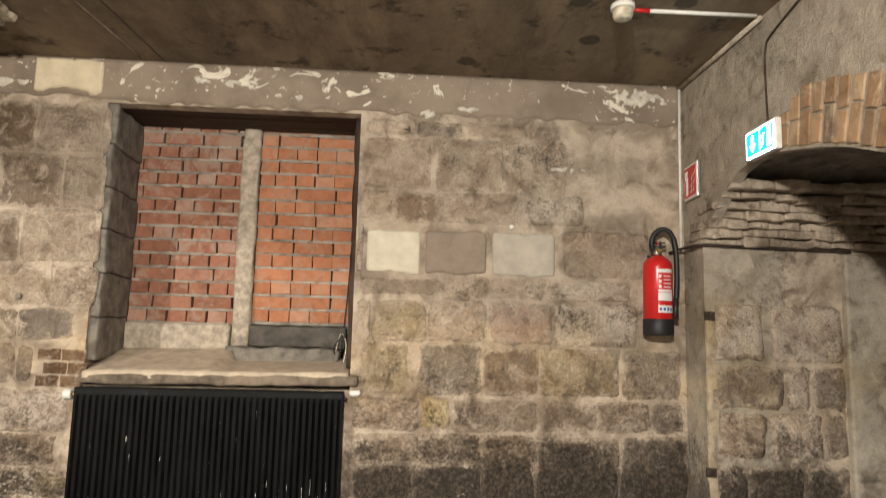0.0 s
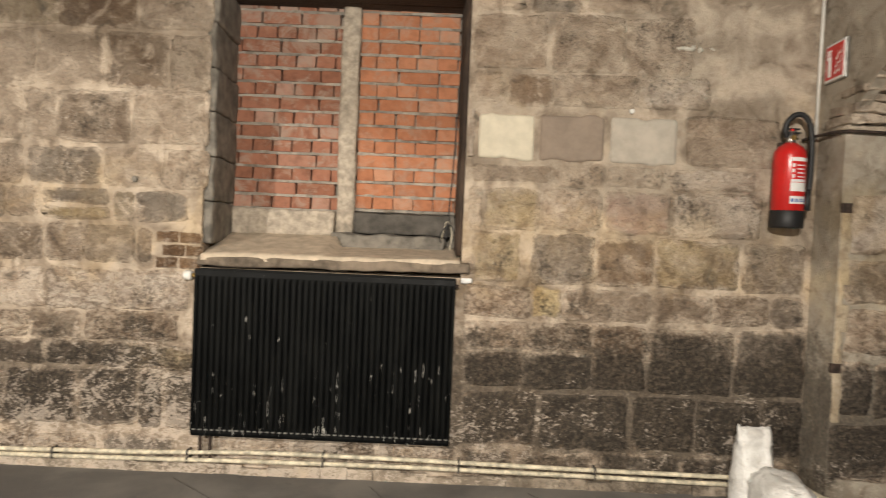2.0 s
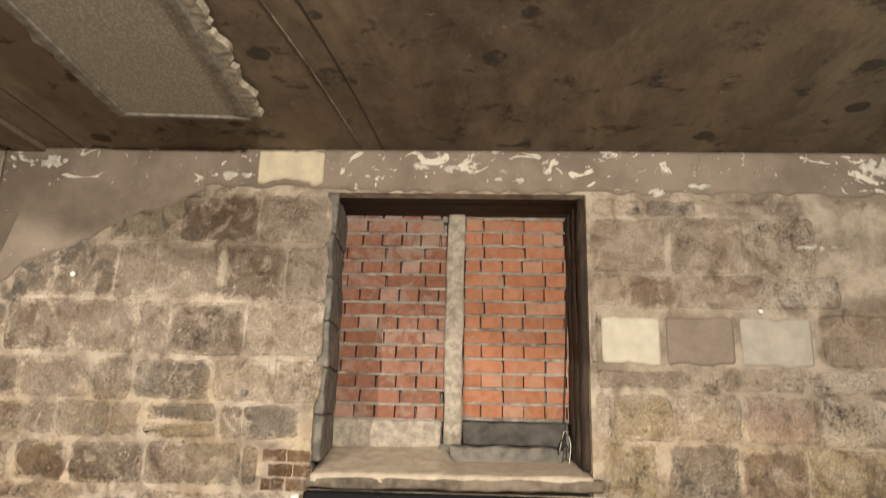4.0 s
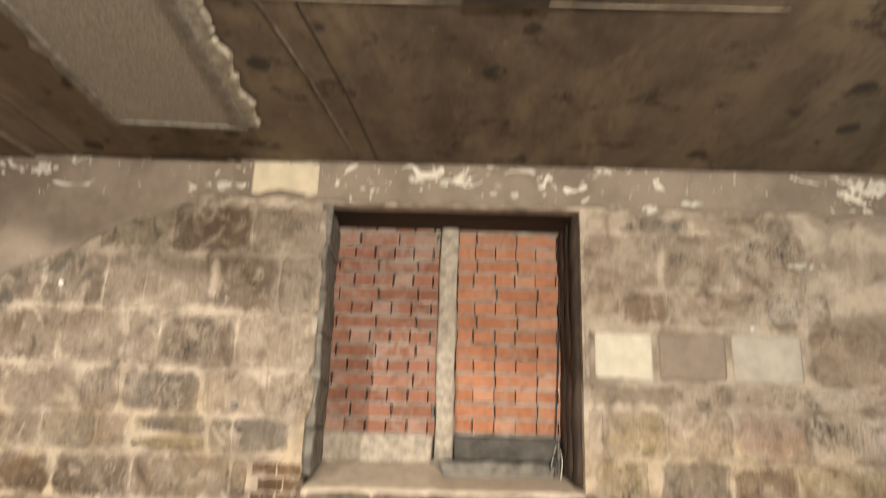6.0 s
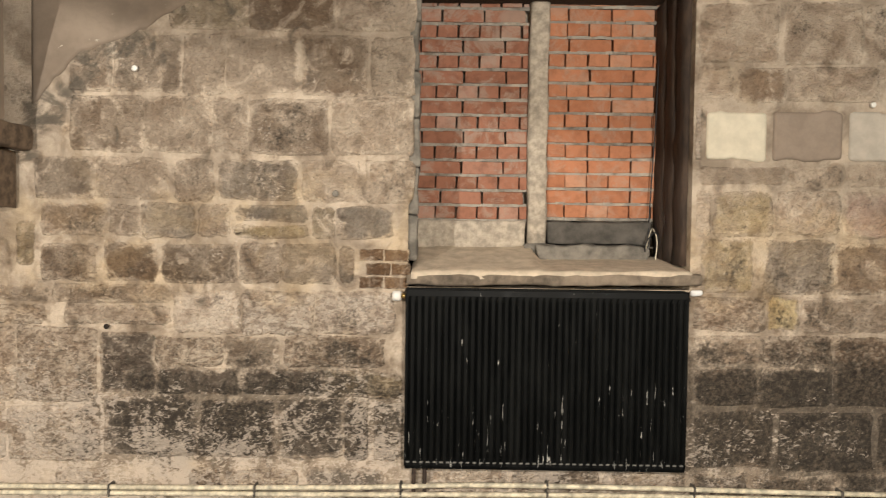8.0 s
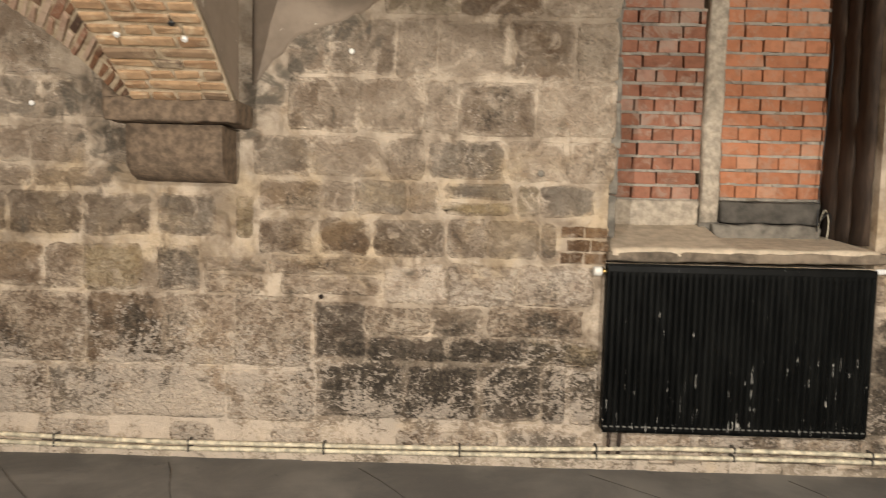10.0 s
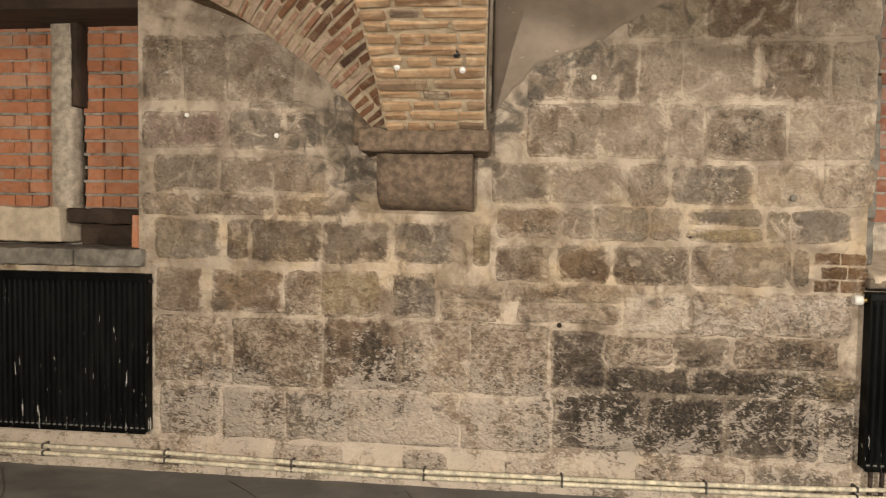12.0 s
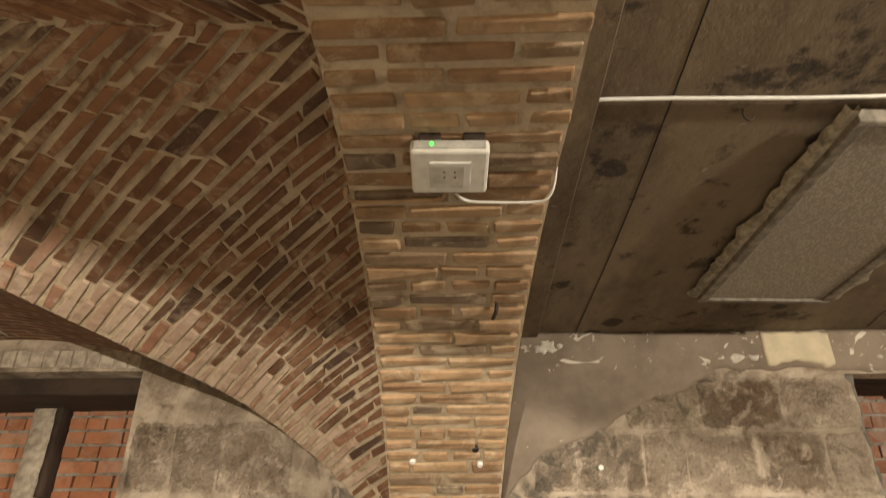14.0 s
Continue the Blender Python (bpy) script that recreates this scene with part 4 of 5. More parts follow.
# old wires hanging in the corner of the window
wires = thing("wire_bundle", "thin dark wires hanging down beside the bricked window", "wires", (1.36, 0.40, 1.25))
part("wire", tube(bend([(0.03, 0.06, 1.42), (0.02, 0.05, 0.9), (-0.005, 0.05, 0.35), (-0.03, 0.0, 0.02)]), 0.004, 6), RUBBER, wires)
part("wire", tube(bend([(-0.03, 0.0, 0.01), (-0.06, -0.06, 0.10), (0.0, -0.06, 0.17), (0.04, -0.03, 0.06), (0.02, -0.02, 0.008)]), 0.0035, 6), RUBBER, wires)
part("wire", tube(bend([(0.0, -0.05, 0.01), (0.012, -0.04, 0.12), (-0.02, -0.05, 0.19), (-0.05, -0.04, 0.08)]), 0.003, 6), CREAM, wires)

# window in the vaulted bay
w2 = setting("window_2", newbox(-5.44, -3.88, 0.56, 0.62, 1.1, 2.8), GREYMORTAR, "second walled-up window of red bricks with a grey mullion", "window")
infill(w2, -5.41, -4.74, 1.50, 14, 0.54, INFILL_LIGHT, -5.3, -5.2)
infill(w2, -4.56, -3.90, 1.50, 14, 0.53, INFILL_LIGHT, -4.55, -4.42, 0.1215, (3, 9))
part("mullion", rough_bar(-4.73, -4.58, 0.40, 0.56, 1.42, 2.70), CONCRETE, w2, "rough grey concrete mullion")
part("frame_post", rough_bar(-4.577, -4.53, 0.38, 0.54, 2.14, 2.70, 0.004), DARKWOOD, w2, "dark wooden post beside the mullion")
part("lintel_beam", newbox(-5.42, -3.9, 0.12, 0.56, 2.66, 2.765, 0.01, 0.006), DARKWOOD, w2, "dark timber lintel over the bricks")
for k in range(18):
    x = -5.40 + k * 0.083
    ob = part("soldier_brick", newbox(-0.036, 0.036, -0.012, 0.05, 0, 0.10, 0.006, 0.003), CONCRETE, w2, "grey limewashed brick on edge")
    ob.location = (x + 0.04, -0.005 + 0.005, 2.765 + 0.02 * math.sin((x + 5.4) / 1.5 * math.pi))
part("ledge", rock(-5.40, -4.60, 0.30, 0.56, 1.28, 1.50, 0.012, 0.06), SANDSILL, w2, "pale plaster ledge")
part("ledge_beam", rock(-4.58, -3.90, 0.34, 0.56, 1.40, 1.495, 0.010, 0.06), DARKWOOD, w2, "charred timber beam below the bricks")
# dark face put in for the shade of a hollow under the beam
part("ledge", newbox(-4.58, -3.90, 0.48, 0.56, 1.16, 1.40, 0.012, 0.006), DARKWOOD, w2, "dark block standing for the shaded hollow below the beam")
part("reveal_brick", newbox(-3.955, -3.895, 0.02, 0.12, 1.27, 1.46, 0.008, 0.004), INFILL_LIGHT, w2, "broken orange brick of the reveal")
for a, b in ((-5.42, -4.86), (-4.85, -4.28), (-4.27, -3.86)):
    part("window_sill", rock(a, b, -0.05, 0.44, 1.165, 1.265, 0.008, 0.06), GREYSTONE, w2, "grey stone sill slab")

# ---------- corbel, arch band and brick vault ----------
YC, ZC, RB = -2.45, 2.58, 3.87


def band_z(y):
    return ZC - (RB - math.sqrt(RB * RB - (y - YC) ** 2))


def edge_left(y):
    return -2.43 + 0.045 * min(1.0, max(0.0, (-y - 0.4) / 2.0))


def edge_right(y):
    return -1.925 + 0.10 * min(1.0, max(0.0, (-y - 0.4) / 2.0))


corbel = setting("corbel", bmesh.new(), CORBEL, "worn brown stone corbel carrying the brick arch", "corbel")
cb = bmesh.new()
prof = [(0.02, 1.505), (-0.10, 1.51), (-0.175, 1.54), (-0.215, 1.585), (-0.225, 1.70), (-0.225, 1.79), (0.02, 1.79)]
cols = []
for k in range(9):
    x = -2.515 + 0.50 * k / 8
    cols.append([cb.verts.new((x + (0.006 if k in (0, 8) else 0) * (1 if k == 0 else -1), y + 0.006 * noise.noise(Vector((k * 0.9, z * 9, 0))), z + 0.005 * noise.noise(Vector((k * 0.8, 3, z * 5))))) for y, z in prof])
for a, b in zip(cols, cols[1:]):
    for j in range(len(prof) - 1):
        f = cb.faces.new((a[j], a[j + 1], b[j + 1], b[j]))
        f.smooth = True
cb.faces.new(cols[0])
cb.faces.new(cols[-1][::-1])
bmesh.ops.recalc_face_normals(cb, faces=cb.faces)
corbel_block = part("corbel_block", cb, CORBEL, corbel)
corbel_block.location.x = 0.025
part("impost_slab", rock(-2.575, -1.91, -0.275, 0.01, 1.80, 1.915, 0.012, 0.04), CORBEL, corbel, "cracked brown impost slab")
part("springer", rock(-2.62, -2.42, -0.20, 0.01, 1.84, 2.02, 0.012, 0.05), CORBEL, corbel, "dark springing stone of the vault")

core = bmesh.new()
N = 60
a0, a1 = math.asin((-0.20 - YC) / RB), math.asin((-4.25 - YC) / RB)
rows = []
for k in range(N + 1):
    a = a0 + (a1 - a0) * k / N
    y, z = YC + RB * math.sin(a), ZC - RB + RB * math.cos(a)
    n_y, n_z = math.sin(a), math.cos(a)
    rows.append([core.verts.new(p) for p in ((edge_left(y), y + 0.014 * n_y, z + 0.003 * n_z), (edge_right(y), y + 0.003 * n_y, z + 0.003 * n_z), (edge_right(y), y, CEIL + 0.05), (edge_left(y), y, CEIL + 0.05))])
for r, s in zip(rows, rows[1:]):
    for j in range(4):
        core.faces.new((r[j], r[(j + 1) % 4], s[(j + 1) % 4], s[j]))
core.faces.new(rows[0])
core.faces.new(rows[-1][::-1])
bmesh.ops.recalc_face_normals(core, faces=core.faces)
band = setting("arch_band", core, VAULTMORTAR, "transverse arch of old buff bricks springing from a corbel", "arch")
side = bmesh.new()
prev = None
for k in range(N + 1):
    a = a0 + (a1 - a0) * k / N
    y, z = YC + RB * math.sin(a), ZC - RB + RB * math.cos(a)
    x = edge_right(y) + 0.004
    cur = [side.verts.new((x + rng.uniform(0, 0.003), y, z + 0.016 + rng.uniform(0, 0.012))), side.verts.new((x, y, CEIL))]
    if prev:
        f = side.faces.new((prev[0], cur[0], cur[1], prev[1]))
        f.smooth = True
    prev = cur
part("spandrel_plaster", side, PLASTER, band, "smooth grey-brown plaster on the side of the arch")

course = 0.0735
steps = int(abs(a1 - a0) * RB / course)
band_meshes = {}
for c in range(steps):
    a = a0 + (a1 - a0) * (c + 0.5) / steps
    y, z = YC + RB * math.sin(a), ZC - RB + RB * math.cos(a)
    xl, xr = edge_left(y), edge_right(y)
    w = xr - xl
    shift = rng.choice([0.0, 0.0, 0.04, -0.04])
    cuts = rng.choice([[0, 0.5, 1], [0, 0.26, 0.5, 0.76, 1], [0, 0.27, 0.52, 1]]) if c % 2 else rng.choice([[0, 0.25, 0.75, 1], [0, 0.25, 0.74, 1], [0, 0.4, 0.66, 1]])
    cuts = [q + shift * (0 < q < 1) for q in cuts]
    for u0, u1 in zip(cuts, cuts[1:]):
        length = round((u1 - u0) * w - 0.012, 2)
        var = rng.randrange(3)
        if (length, var) not in band_meshes:
            band_meshes[length, var] = mesh_from("brick", newbox(-length / 2 + 0.003, length / 2 - 0.003, -0.0215, 0.0215, -0.008, 0.025, 0.006, 0.0065), BAND_BRICK)
        ob = new("brick", band_meshes[length, var])
        ob.parent = band
        ob.matrix_basis = Matrix.Translation((xl + (u0 + u1) / 2 * w + rng.uniform(-0.006, 0.006), y + rng.uniform(-0.003, 0.003), z + rng.uniform(-0.005, 0.003))) @ Matrix.Rotation(-a + rng.uniform(-0.03, 0.03), 4, "X") @ Matrix.Rotation(rng.uniform(-0.012, 0.012), 4, "Z")


def table(s, keys):
    """Smooth values between keyed rows (s, value...)."""
    for (s0, *p), (s1, *q) in zip(keys, keys[1:]):
        if s <= s1:
            t = (s - s0) / (s1 - s0)
            row = [a + (b - a) * t for a, b in zip(p, q)]
            return Vector(row) if len(row) > 1 else row
    return Vector(keys[-1][1:]) if len(keys[-1]) > 2 else keys[-1][1:]


def smooth(s, keys, w=0.05):
    return (table(max(0, s - w), keys) + table(s, keys) * 2 + table(min(1, s + w), keys)) / 4


GROIN = [(0, -2.46, -0.19, 1.86), (0.15, -2.70, -0.33, 2.13), (0.30, -2.97, -0.44, 2.33), (0.45, -3.19, -0.60, 2.452), (0.62, -3.51, -1.07, 2.525), (0.75, -3.72, -1.44, 2.573), (0.9, -3.98, -1.88, 2.62), (1.0, -4.20, -2.20, 2.65)]
CREST = [(0.68, -2.36, -2.45, 2.60), (0.75, -2.62, -2.45, 2.64), (0.9, -3.10, -2.45, 2.67), (1.0, -3.45, -2.45, 2.70)]
RISE = [(0, -0.24), (0.15, -0.72), (0.45, -1.64), (0.62, -2.20), (0.68, -2.45)]
WALLARC = [(0, -2.47), (0.15, -2.74), (0.45, -3.30), (0.62, -3.72), (0.75, -4.05), (0.9, -4.45), (1.0, -4.70)]


def vault_e(s):
    return smooth(s, GROIN)


def vault_p(s):
    if s < 0.68:
        y = table(s, RISE)[0]
        return Vector((edge_left(y) + 0.05, y, band_z(y) + 0.02))
    return table(s, CREST)


def vault_a(s):
    x = table(s, WALLARC)[0]
    return Vector((x, 0.0, 2.94 - (2.85 - math.sqrt(2.85 ** 2 - (x + 4.7) ** 2)) + 0.012))


def web_point(s, u):
    p = vault_e(s).lerp(vault_p(s), u)
    p.z += (0.04 + 0.14 * min(1.0, s * 1.6)) * (1 - (1 - u) ** 2.5) * min(1.0, s * 4)
    return p


def sheet(f, ns, nu, flips):
    bm = bmesh.new()
    for fx, fy in flips:
        def put(p):
            return (p.x if not fx else -9.36 - p.x, p.y if not fy else -4.9 - p.y, p.z)
        vs = [[bm.verts.new(put(f(i / ns, j / nu))) for j in range(nu + 1)] for i in range(ns + 1)]
        for i in range(ns):
            for j in range(nu):
                q = bm.faces.new((vs[i][j], vs[i + 1][j], vs[i + 1][j + 1], vs[i][j + 1]))
                q.smooth = True
    bmesh.ops.recalc_face_normals(bm, faces=bm.faces)
    return bm


ALL = [(0, 0), (0, 1), (1, 0), (1, 1)]
UP = Vector((0, 0, 0.004))
vault = setting("vault", sheet(lambda s, u: web_point(s, u) + UP, 44, 10, ALL[:1]), VAULTMORTAR, "old red brick groin vault with wide mortar joints", "vault")
for flip in ALL[1:]:
    part("web", sheet(lambda s, u: web_point(s, u) + UP, 44, 10, [flip]), VAULTMORTAR, vault)
lun = Nodes("lunette_brick", 0.93)
bt = lun.t.nodes.new("ShaderNodeTexBrick")
lun.put(bt.inputs["Vector"], lun.stretch(1, 1, 0))
for key, val in (("Color1", (0.20, 0.085, 0.045, 1)), ("Color2", (0.27, 0.125, 0.07, 1)), ("Mortar", (0.40, 0.30, 0.2, 1)), ("Scale", 1.0), ("Mortar Size", 0.012), ("Brick Width", 0.25), ("Row Height", 0.075)):
    bt.inputs[key].default_value = val
LUNETTE = lun.done(lun.mix(lun.ramp(lun.noise(8), 0.4, 0.7, 0, 0.5), bt.outputs["Color"], (0.12, 0.065, 0.04)), lun.noise(40), 0.5, 0.01)
for flip in ALL:
    part("lunette", sheet(lambda s, u: vault_e(s).lerp(vault_a(s), u) + Vector((0, 0, 0.06 * u * (1 - u))) + UP * 0.9, 36, 6, [flip]), LUNETTE, vault, "dark brick lunette over the window")
    part("crown", sheet(lambda s, u: Vector((-4.20, -2.20, 2.65)).lerp(Vector((-3.45, -2.45, 2.85)), u).lerp(Vector((-4.68, -2.45, 2.90)), s) + UP, 6, 6, [flip]), LUNETTE, vault, "dark brick crown of the vault")

NC = 54
for fy in (0, 1):
    for c in range(1, NC):
        s0, s1 = c / NC, (c + 1) / NC
        length = (web_point((s0 + s1) / 2, 1) - web_point((s0 + s1) / 2, 0)).length
        if fy and s0 < 0.30:
            continue
        u = -0.001 if c % 2 else -0.12 / max(length, 0.2)
        while u < 1:
            w = rng.choice([0.27, 0.26, 0.25, 0.28, 0.14]) / max(length, 0.12)
            ua, ub = max(u, 0.0), min(u + w, 1.0)
            u += w
            if (ub - ua) * length < 0.04:
                continue
            g = 0.008 / max(length, 0.12)
            quad = []
            for s, v in ((s0 + 0.0036, ua + g), (s1 - 0.0036, ua + g), (s1 - 0.0036, ub - g), (s0 + 0.0036, ub - g)):
                p = web_point(s, v) + Vector((rng.uniform(-0.009, 0.009), rng.uniform(-0.009, 0.009), rng.uniform(-0.003, 0.003)))
                if fy:
                    p.y = -4.9 - p.y
                quad.append(p)
            nrm = (quad[2] - quad[0]).cross(quad[3] - quad[1]).normalized()
            if nrm.z > 0:
                nrm = -nrm
            mid = sum(quad, Vector()) / 4
            bm = bmesh.new()
            drop = rng.uniform(0.001, 0.007)
            top_r = [bm.verts.new(p - mid - nrm * 0.02) for p in quad]
            mid_r = [bm.verts.new(p - mid + nrm * (drop - 0.005)) for p in quad]
            low_r = [bm.verts.new((p - mid) * 0.94 + nrm * (drop + 0.001)) for p in quad]
            for r, t in ((top_r, mid_r), (mid_r, low_r)):
                for j in range(4):
                    bm.faces.new((r[j], r[(j + 1) % 4], t[(j + 1) % 4], t[j]))
            bm.faces.new(low_r)
            bmesh.ops.recalc_face_normals(bm, faces=bm.faces)
            ob = part("brick", bm, GROIN_BRICK if ua * length < 0.24 - 0.16 * rng.random() and s0 > 0.10 else VAULT_BRICK, vault)
            ob.location = mid

# ---------- radiators ----------


def radiator(at, group):
    root = thing("radiator", "large black ribbed panel radiator with chipped enamel on the stone wall", "radiator", at, group)
    W, H = 1.40, 0.90
    bm = bmesh.new()
    ribs = 42
    pitch = W / ribs
    zs = [0.0, 0.018, 0.04, 0.055, H - 0.065, H - 0.05, H - 0.03, H]
    cols = []
    for k in range(ribs * 4 + 1):
        x = W * k / (ribs * 4)
        groove = (0, 0.001, 0.010, 0.001)[k % 4]
        col = []
        for i, z in enumerate(zs):
            d = groove if 3 <= i <= 4 else groove * 0.55 if i in (2, 5) else 0
            col.append(bm.verts.new((x, d + (0.004 if i in (0, 7) else 0), z)))
        cols.append(col)
    for a, b in zip(cols, cols[1:]):
        for i in range(len(zs) - 1):
            bm.faces.new((a[i], b[i], b[i + 1], a[i + 1]))
    part("front_panel", bm, BLACK, root)
    part("back_panel", newbox(0.01, W - 0.01, 0.045, 0.06, 0.01, H - 0.01, 0.004), BLACK, root)
    for x in (-0.004, W - 0.004):
        part("side_panel", newbox(x, x + 0.008, 0.0, 0.066, 0.012, H + 0.004, 0.002), BLACK, root)
    g = bmesh.new()
    box(g, 0, W, 0.0, 0.006, H - 0.002, H + 0.006, 0.001)
    box(g, 0, W, 0.060, 0.066, H - 0.002, H + 0.006, 0.001)
    for k in range(70):
        x = 0.01 + 1.38 * k / 69
        box(g, x - 0.005, x + 0.005, 0.004, 0.062, H, H + 0.003)
    part("top_grille", g, BLACK, root, "slotted black top grille")
    # pale dashes paint the light that the lower rib ends catch
    seam = bmesh.new()
    for k in range(ribs):
        x = pitch * (k + 0.5)
        box(seam, x - 0.010, x + 0.008, -0.0015, 0.006, 0.031, 0.038)
    part("weld_seam", seam, plain("glint_grey", (0.16, 0.155, 0.14), 0.5), root, "row of pale dashes for the light on the rib ends")
    part("valve_body", tube([(0.0, 0.035, H - 0.035), (-0.03, 0.035, H - 0.035)], 0.012), BRASS, root, "brass valve body")
    part("valve_head", tube([(-0.028, 0.035, H - 0.035), (-0.034, 0.035, H - 0.035), (-0.066, 0.035, H - 0.035), (-0.072, 0.035, H - 0.035)], [0.021, 0.026, 0.026, 0.021], 14), WHITE, root, "white thermostatic valve head")
    part("vent_plug", tube([(W, 0.035, H - 0.035), (W + 0.02, 0.035, H - 0.035)], 0.011), IRON, root, "dark vent plug")
    for x in (0.045, 0.10):
        part("feed_pipe", tube(bend([(x, 0.03, 0.02), (x, 0.03, -0.06), (x, 0.035, -0.13), (x, 0.038, -0.155)]), 0.011), IRON, root, "short dark feed pipe")
    for x in (0.25, W - 0.25):
        part("bracket", newbox(x - 0.015, x + 0.015, 0.056, 0.085, 0.1, H - 0.1, 0.002), IRON, root, "iron wall bracket")
    return root


r1 = radiator((0.0, -0.075, 0.222), "radiators under the windows")
copy_thing(r1, pose(-5.22, -0.075, 0.222))

# ---------- heating pipes along the foot of the wall ----------


def pipe_run(pts, r, label):
    ob = tagged(new("heating_pipe", mesh_from("heating_pipe", tube(pts, r, 10), CREAM)), label, "pipe", "heating pipes along the walls")
    return ob


SAG_HIGH = [(-5.4, 0.118), (-3.8, 0.116), (-2.45, 0.090), (-1.0, 0.096), (-0.1, 0.114), (0.25, 0.136), (1.1, 0.134), (2.1, 0.118), (3.3, 0.112)]
SAG_LOW = [(-5.4, 0.075), (-3.8, 0.074), (-2.45, 0.053), (-1.0, 0.067), (-0.1, 0.078), (0.25, 0.085), (1.1, 0.090), (2.1, 0.084), (3.3, 0.070)]
for sag, z, wob in ((SAG_HIGH, 0.112, 0.0), (SAG_LOW, 0.070, 1.7)):
    def level(x):
        return sum(table(min(3.3, max(-5.4, x + d)), sag)[0] for d in (-0.2, -0.1, 0.0, 0.1, 0.2)) / 5
    pts = [(x, -0.048 - 0.003 * math.sin(x * 2.1 + wob), level(x)) for x in [-5.4 + 0.15 * k for k in range(58)]]
    run = pipe_run(pts + [(3.26, -0.08, z), (3.285, -0.18, z), (3.30, JY - 0.04, z), (3.36, JY - 0.06, z - 0.005), (4.0, JY - 0.06, z - 0.01), (4.6, JY - 0.11, z - 0.012)], 0.0125, "cream painted heating pipe clipped along the foot of the wall")
    for k in range(12):
        x = -5.2 + 0.74 * k
        part("pipe_clip", newbox(x - 0.006, x + 0.006, -0.063, -0.0, level(x) - 0.015, level(x) + 0.015, 0.003), DARKSTONE, run, "dull metal pipe clip")

# ---------- fire extinguisher, signs, sensor and cables by the corner ----------
ext = thing("fire_extinguisher", "red fire extinguisher with a black hose hung on the stone wall", "fire extinguisher", (3.13, -0.105, 1.475))
part("body", lathe([(0.070, 0.075), (0.080, 0.085), (0.080, 0.375), (0.076, 0.400), (0.060, 0.425), (0.035, 0.440), (0.026, 0.448)], 28), RED, ext, "glossy red steel cylinder")
part("base_ring", lathe([(0.078, 0.0), (0.083, 0.008), (0.083, 0.088), (0.079, 0.092)], 28), RUBBER, ext, "black rubber base ring")
part("valve", lathe([(0.022, 0.445), (0.024, 0.46), (0.024, 0.485), (0.015, 0.49), (0.015, 0.505)], 14), STEEL, ext, "steel valve head")
lever = bmesh.new()
box(lever, -0.022, 0.050, -0.010, 0.010, 0.497, 0.506, 0.003)
box(lever, -0.018, 0.045, -0.009, 0.009, 0.516, 0.525, 0.003)
box(lever, 0.012, 0.024, -0.008, 0.008, 0.50, 0.526, 0.002)
part("lever", lever, RUBBER, ext, "black squeeze levers")
part("safety_pin", tube([(-0.005, -0.028, 0.513), (-0.005, 0.0, 0.513)], 0.006), RED, ext, "red safety tab")
part("gauge", tube([(0, -0.022, 0.472), (0, -0.034, 0.472)], 0.013, 14), BRASS, ext, "small brass pressure gauge")
hose = bend([(-0.02, 0.0, 0.478), (-0.034, -0.006, 0.51), (-0.028, -0.012, 0.555), (0.008, -0.016, 0.590), (0.050, -0.02, 0.590), (0.086, -0.02, 0.545), (0.101, -0.02, 0.45), (0.098, -0.03, 0.30), (0.085, -0.045, 0.20)])
part("hose", tube(hose, 0.0145, 12), RUBBER, ext, "black rubber hose")
part("nozzle", tube([(0.085, -0.045, 0.205), (0.080, -0.048, 0.15), (0.076, -0.05, 0.095)], [0.013, 0.015, 0.018], 12), RUBBER, ext, "black hose nozzle")


def curved_label(a0, a1, z0, z1, r):
    bm = bmesh.new()
    n = 12
    vs = [[bm.verts.new((r * math.sin(a), -r * math.cos(a), z)) for z in (z0, z1)] for a in [a0 + (a1 - a0) * k / n for k in range(n + 1)]]
    for p, q in zip(vs, vs[1:]):
        f = bm.faces.new((p[0], q[0], q[1], p[1]))
        f.smooth = True
    return bm


lab = part("label_sheet", curved_label(-0.35, 0.85, 0.135, 0.37, 0.0808), RED, ext, "red and white instruction label")
for z0, z1, a, b, m in [(0.345, 0.365, -0.35, 0.8, LABEL), (0.238, 0.252, -0.32, 0.75, LABEL), (0.19, 0.235, -0.35, 0.8, LABEL), (0.125, 0.165, -0.35, 0.8, LABEL), *((0.262 + 0.02 * i, 0.268 + 0.02 * i, 0.02, 0.62, LABEL) for i in range(4)), *((0.259 + 0.028 * i, 0.277 + 0.028 * i, -0.28, -0.12, LABEL) for i in range(3))]:
    part("print_bar", curved_label(a, b, z0, z1, 0.0813), m, lab)
for k in range(4):
    part("print_mark", curved_label(-0.28 + 0.27 * k, -0.12 + 0.27 * k, 0.135, 0.152, 0.0817), BLUEINK, lab, "blue pictogram mark")
part("wall_bracket", newbox(-0.02, 0.02, 0.075, 0.11, 0.30, 0.46, 0.003), IRON, ext, "iron wall bracket")

# fire sign on the side wall
FY, FZ = -0.152, 2.345
sign = thing("fire_sign", "red and white fire extinguisher sign in a thin metal frame", "sign", (EX - 0.004, FY, FZ))
sign.rotation_euler, sign.scale = (0, 0, radians(-4)), (1, 0.87, 0.87)
part("frame", newbox(-0.014, 0.004, -0.118, 0.118, -0.118, 0.118, 0.003), STEEL, sign, "thin aluminium frame")
part("plate", newbox(-0.017, -0.013, -0.110, 0.110, -0.110, 0.110), LABEL, sign, "white border plate")
part("field", newbox(-0.020, -0.016, -0.098, 0.098, -0.098, 0.098), RED, sign, "red sign field")
ico = bmesh.new()
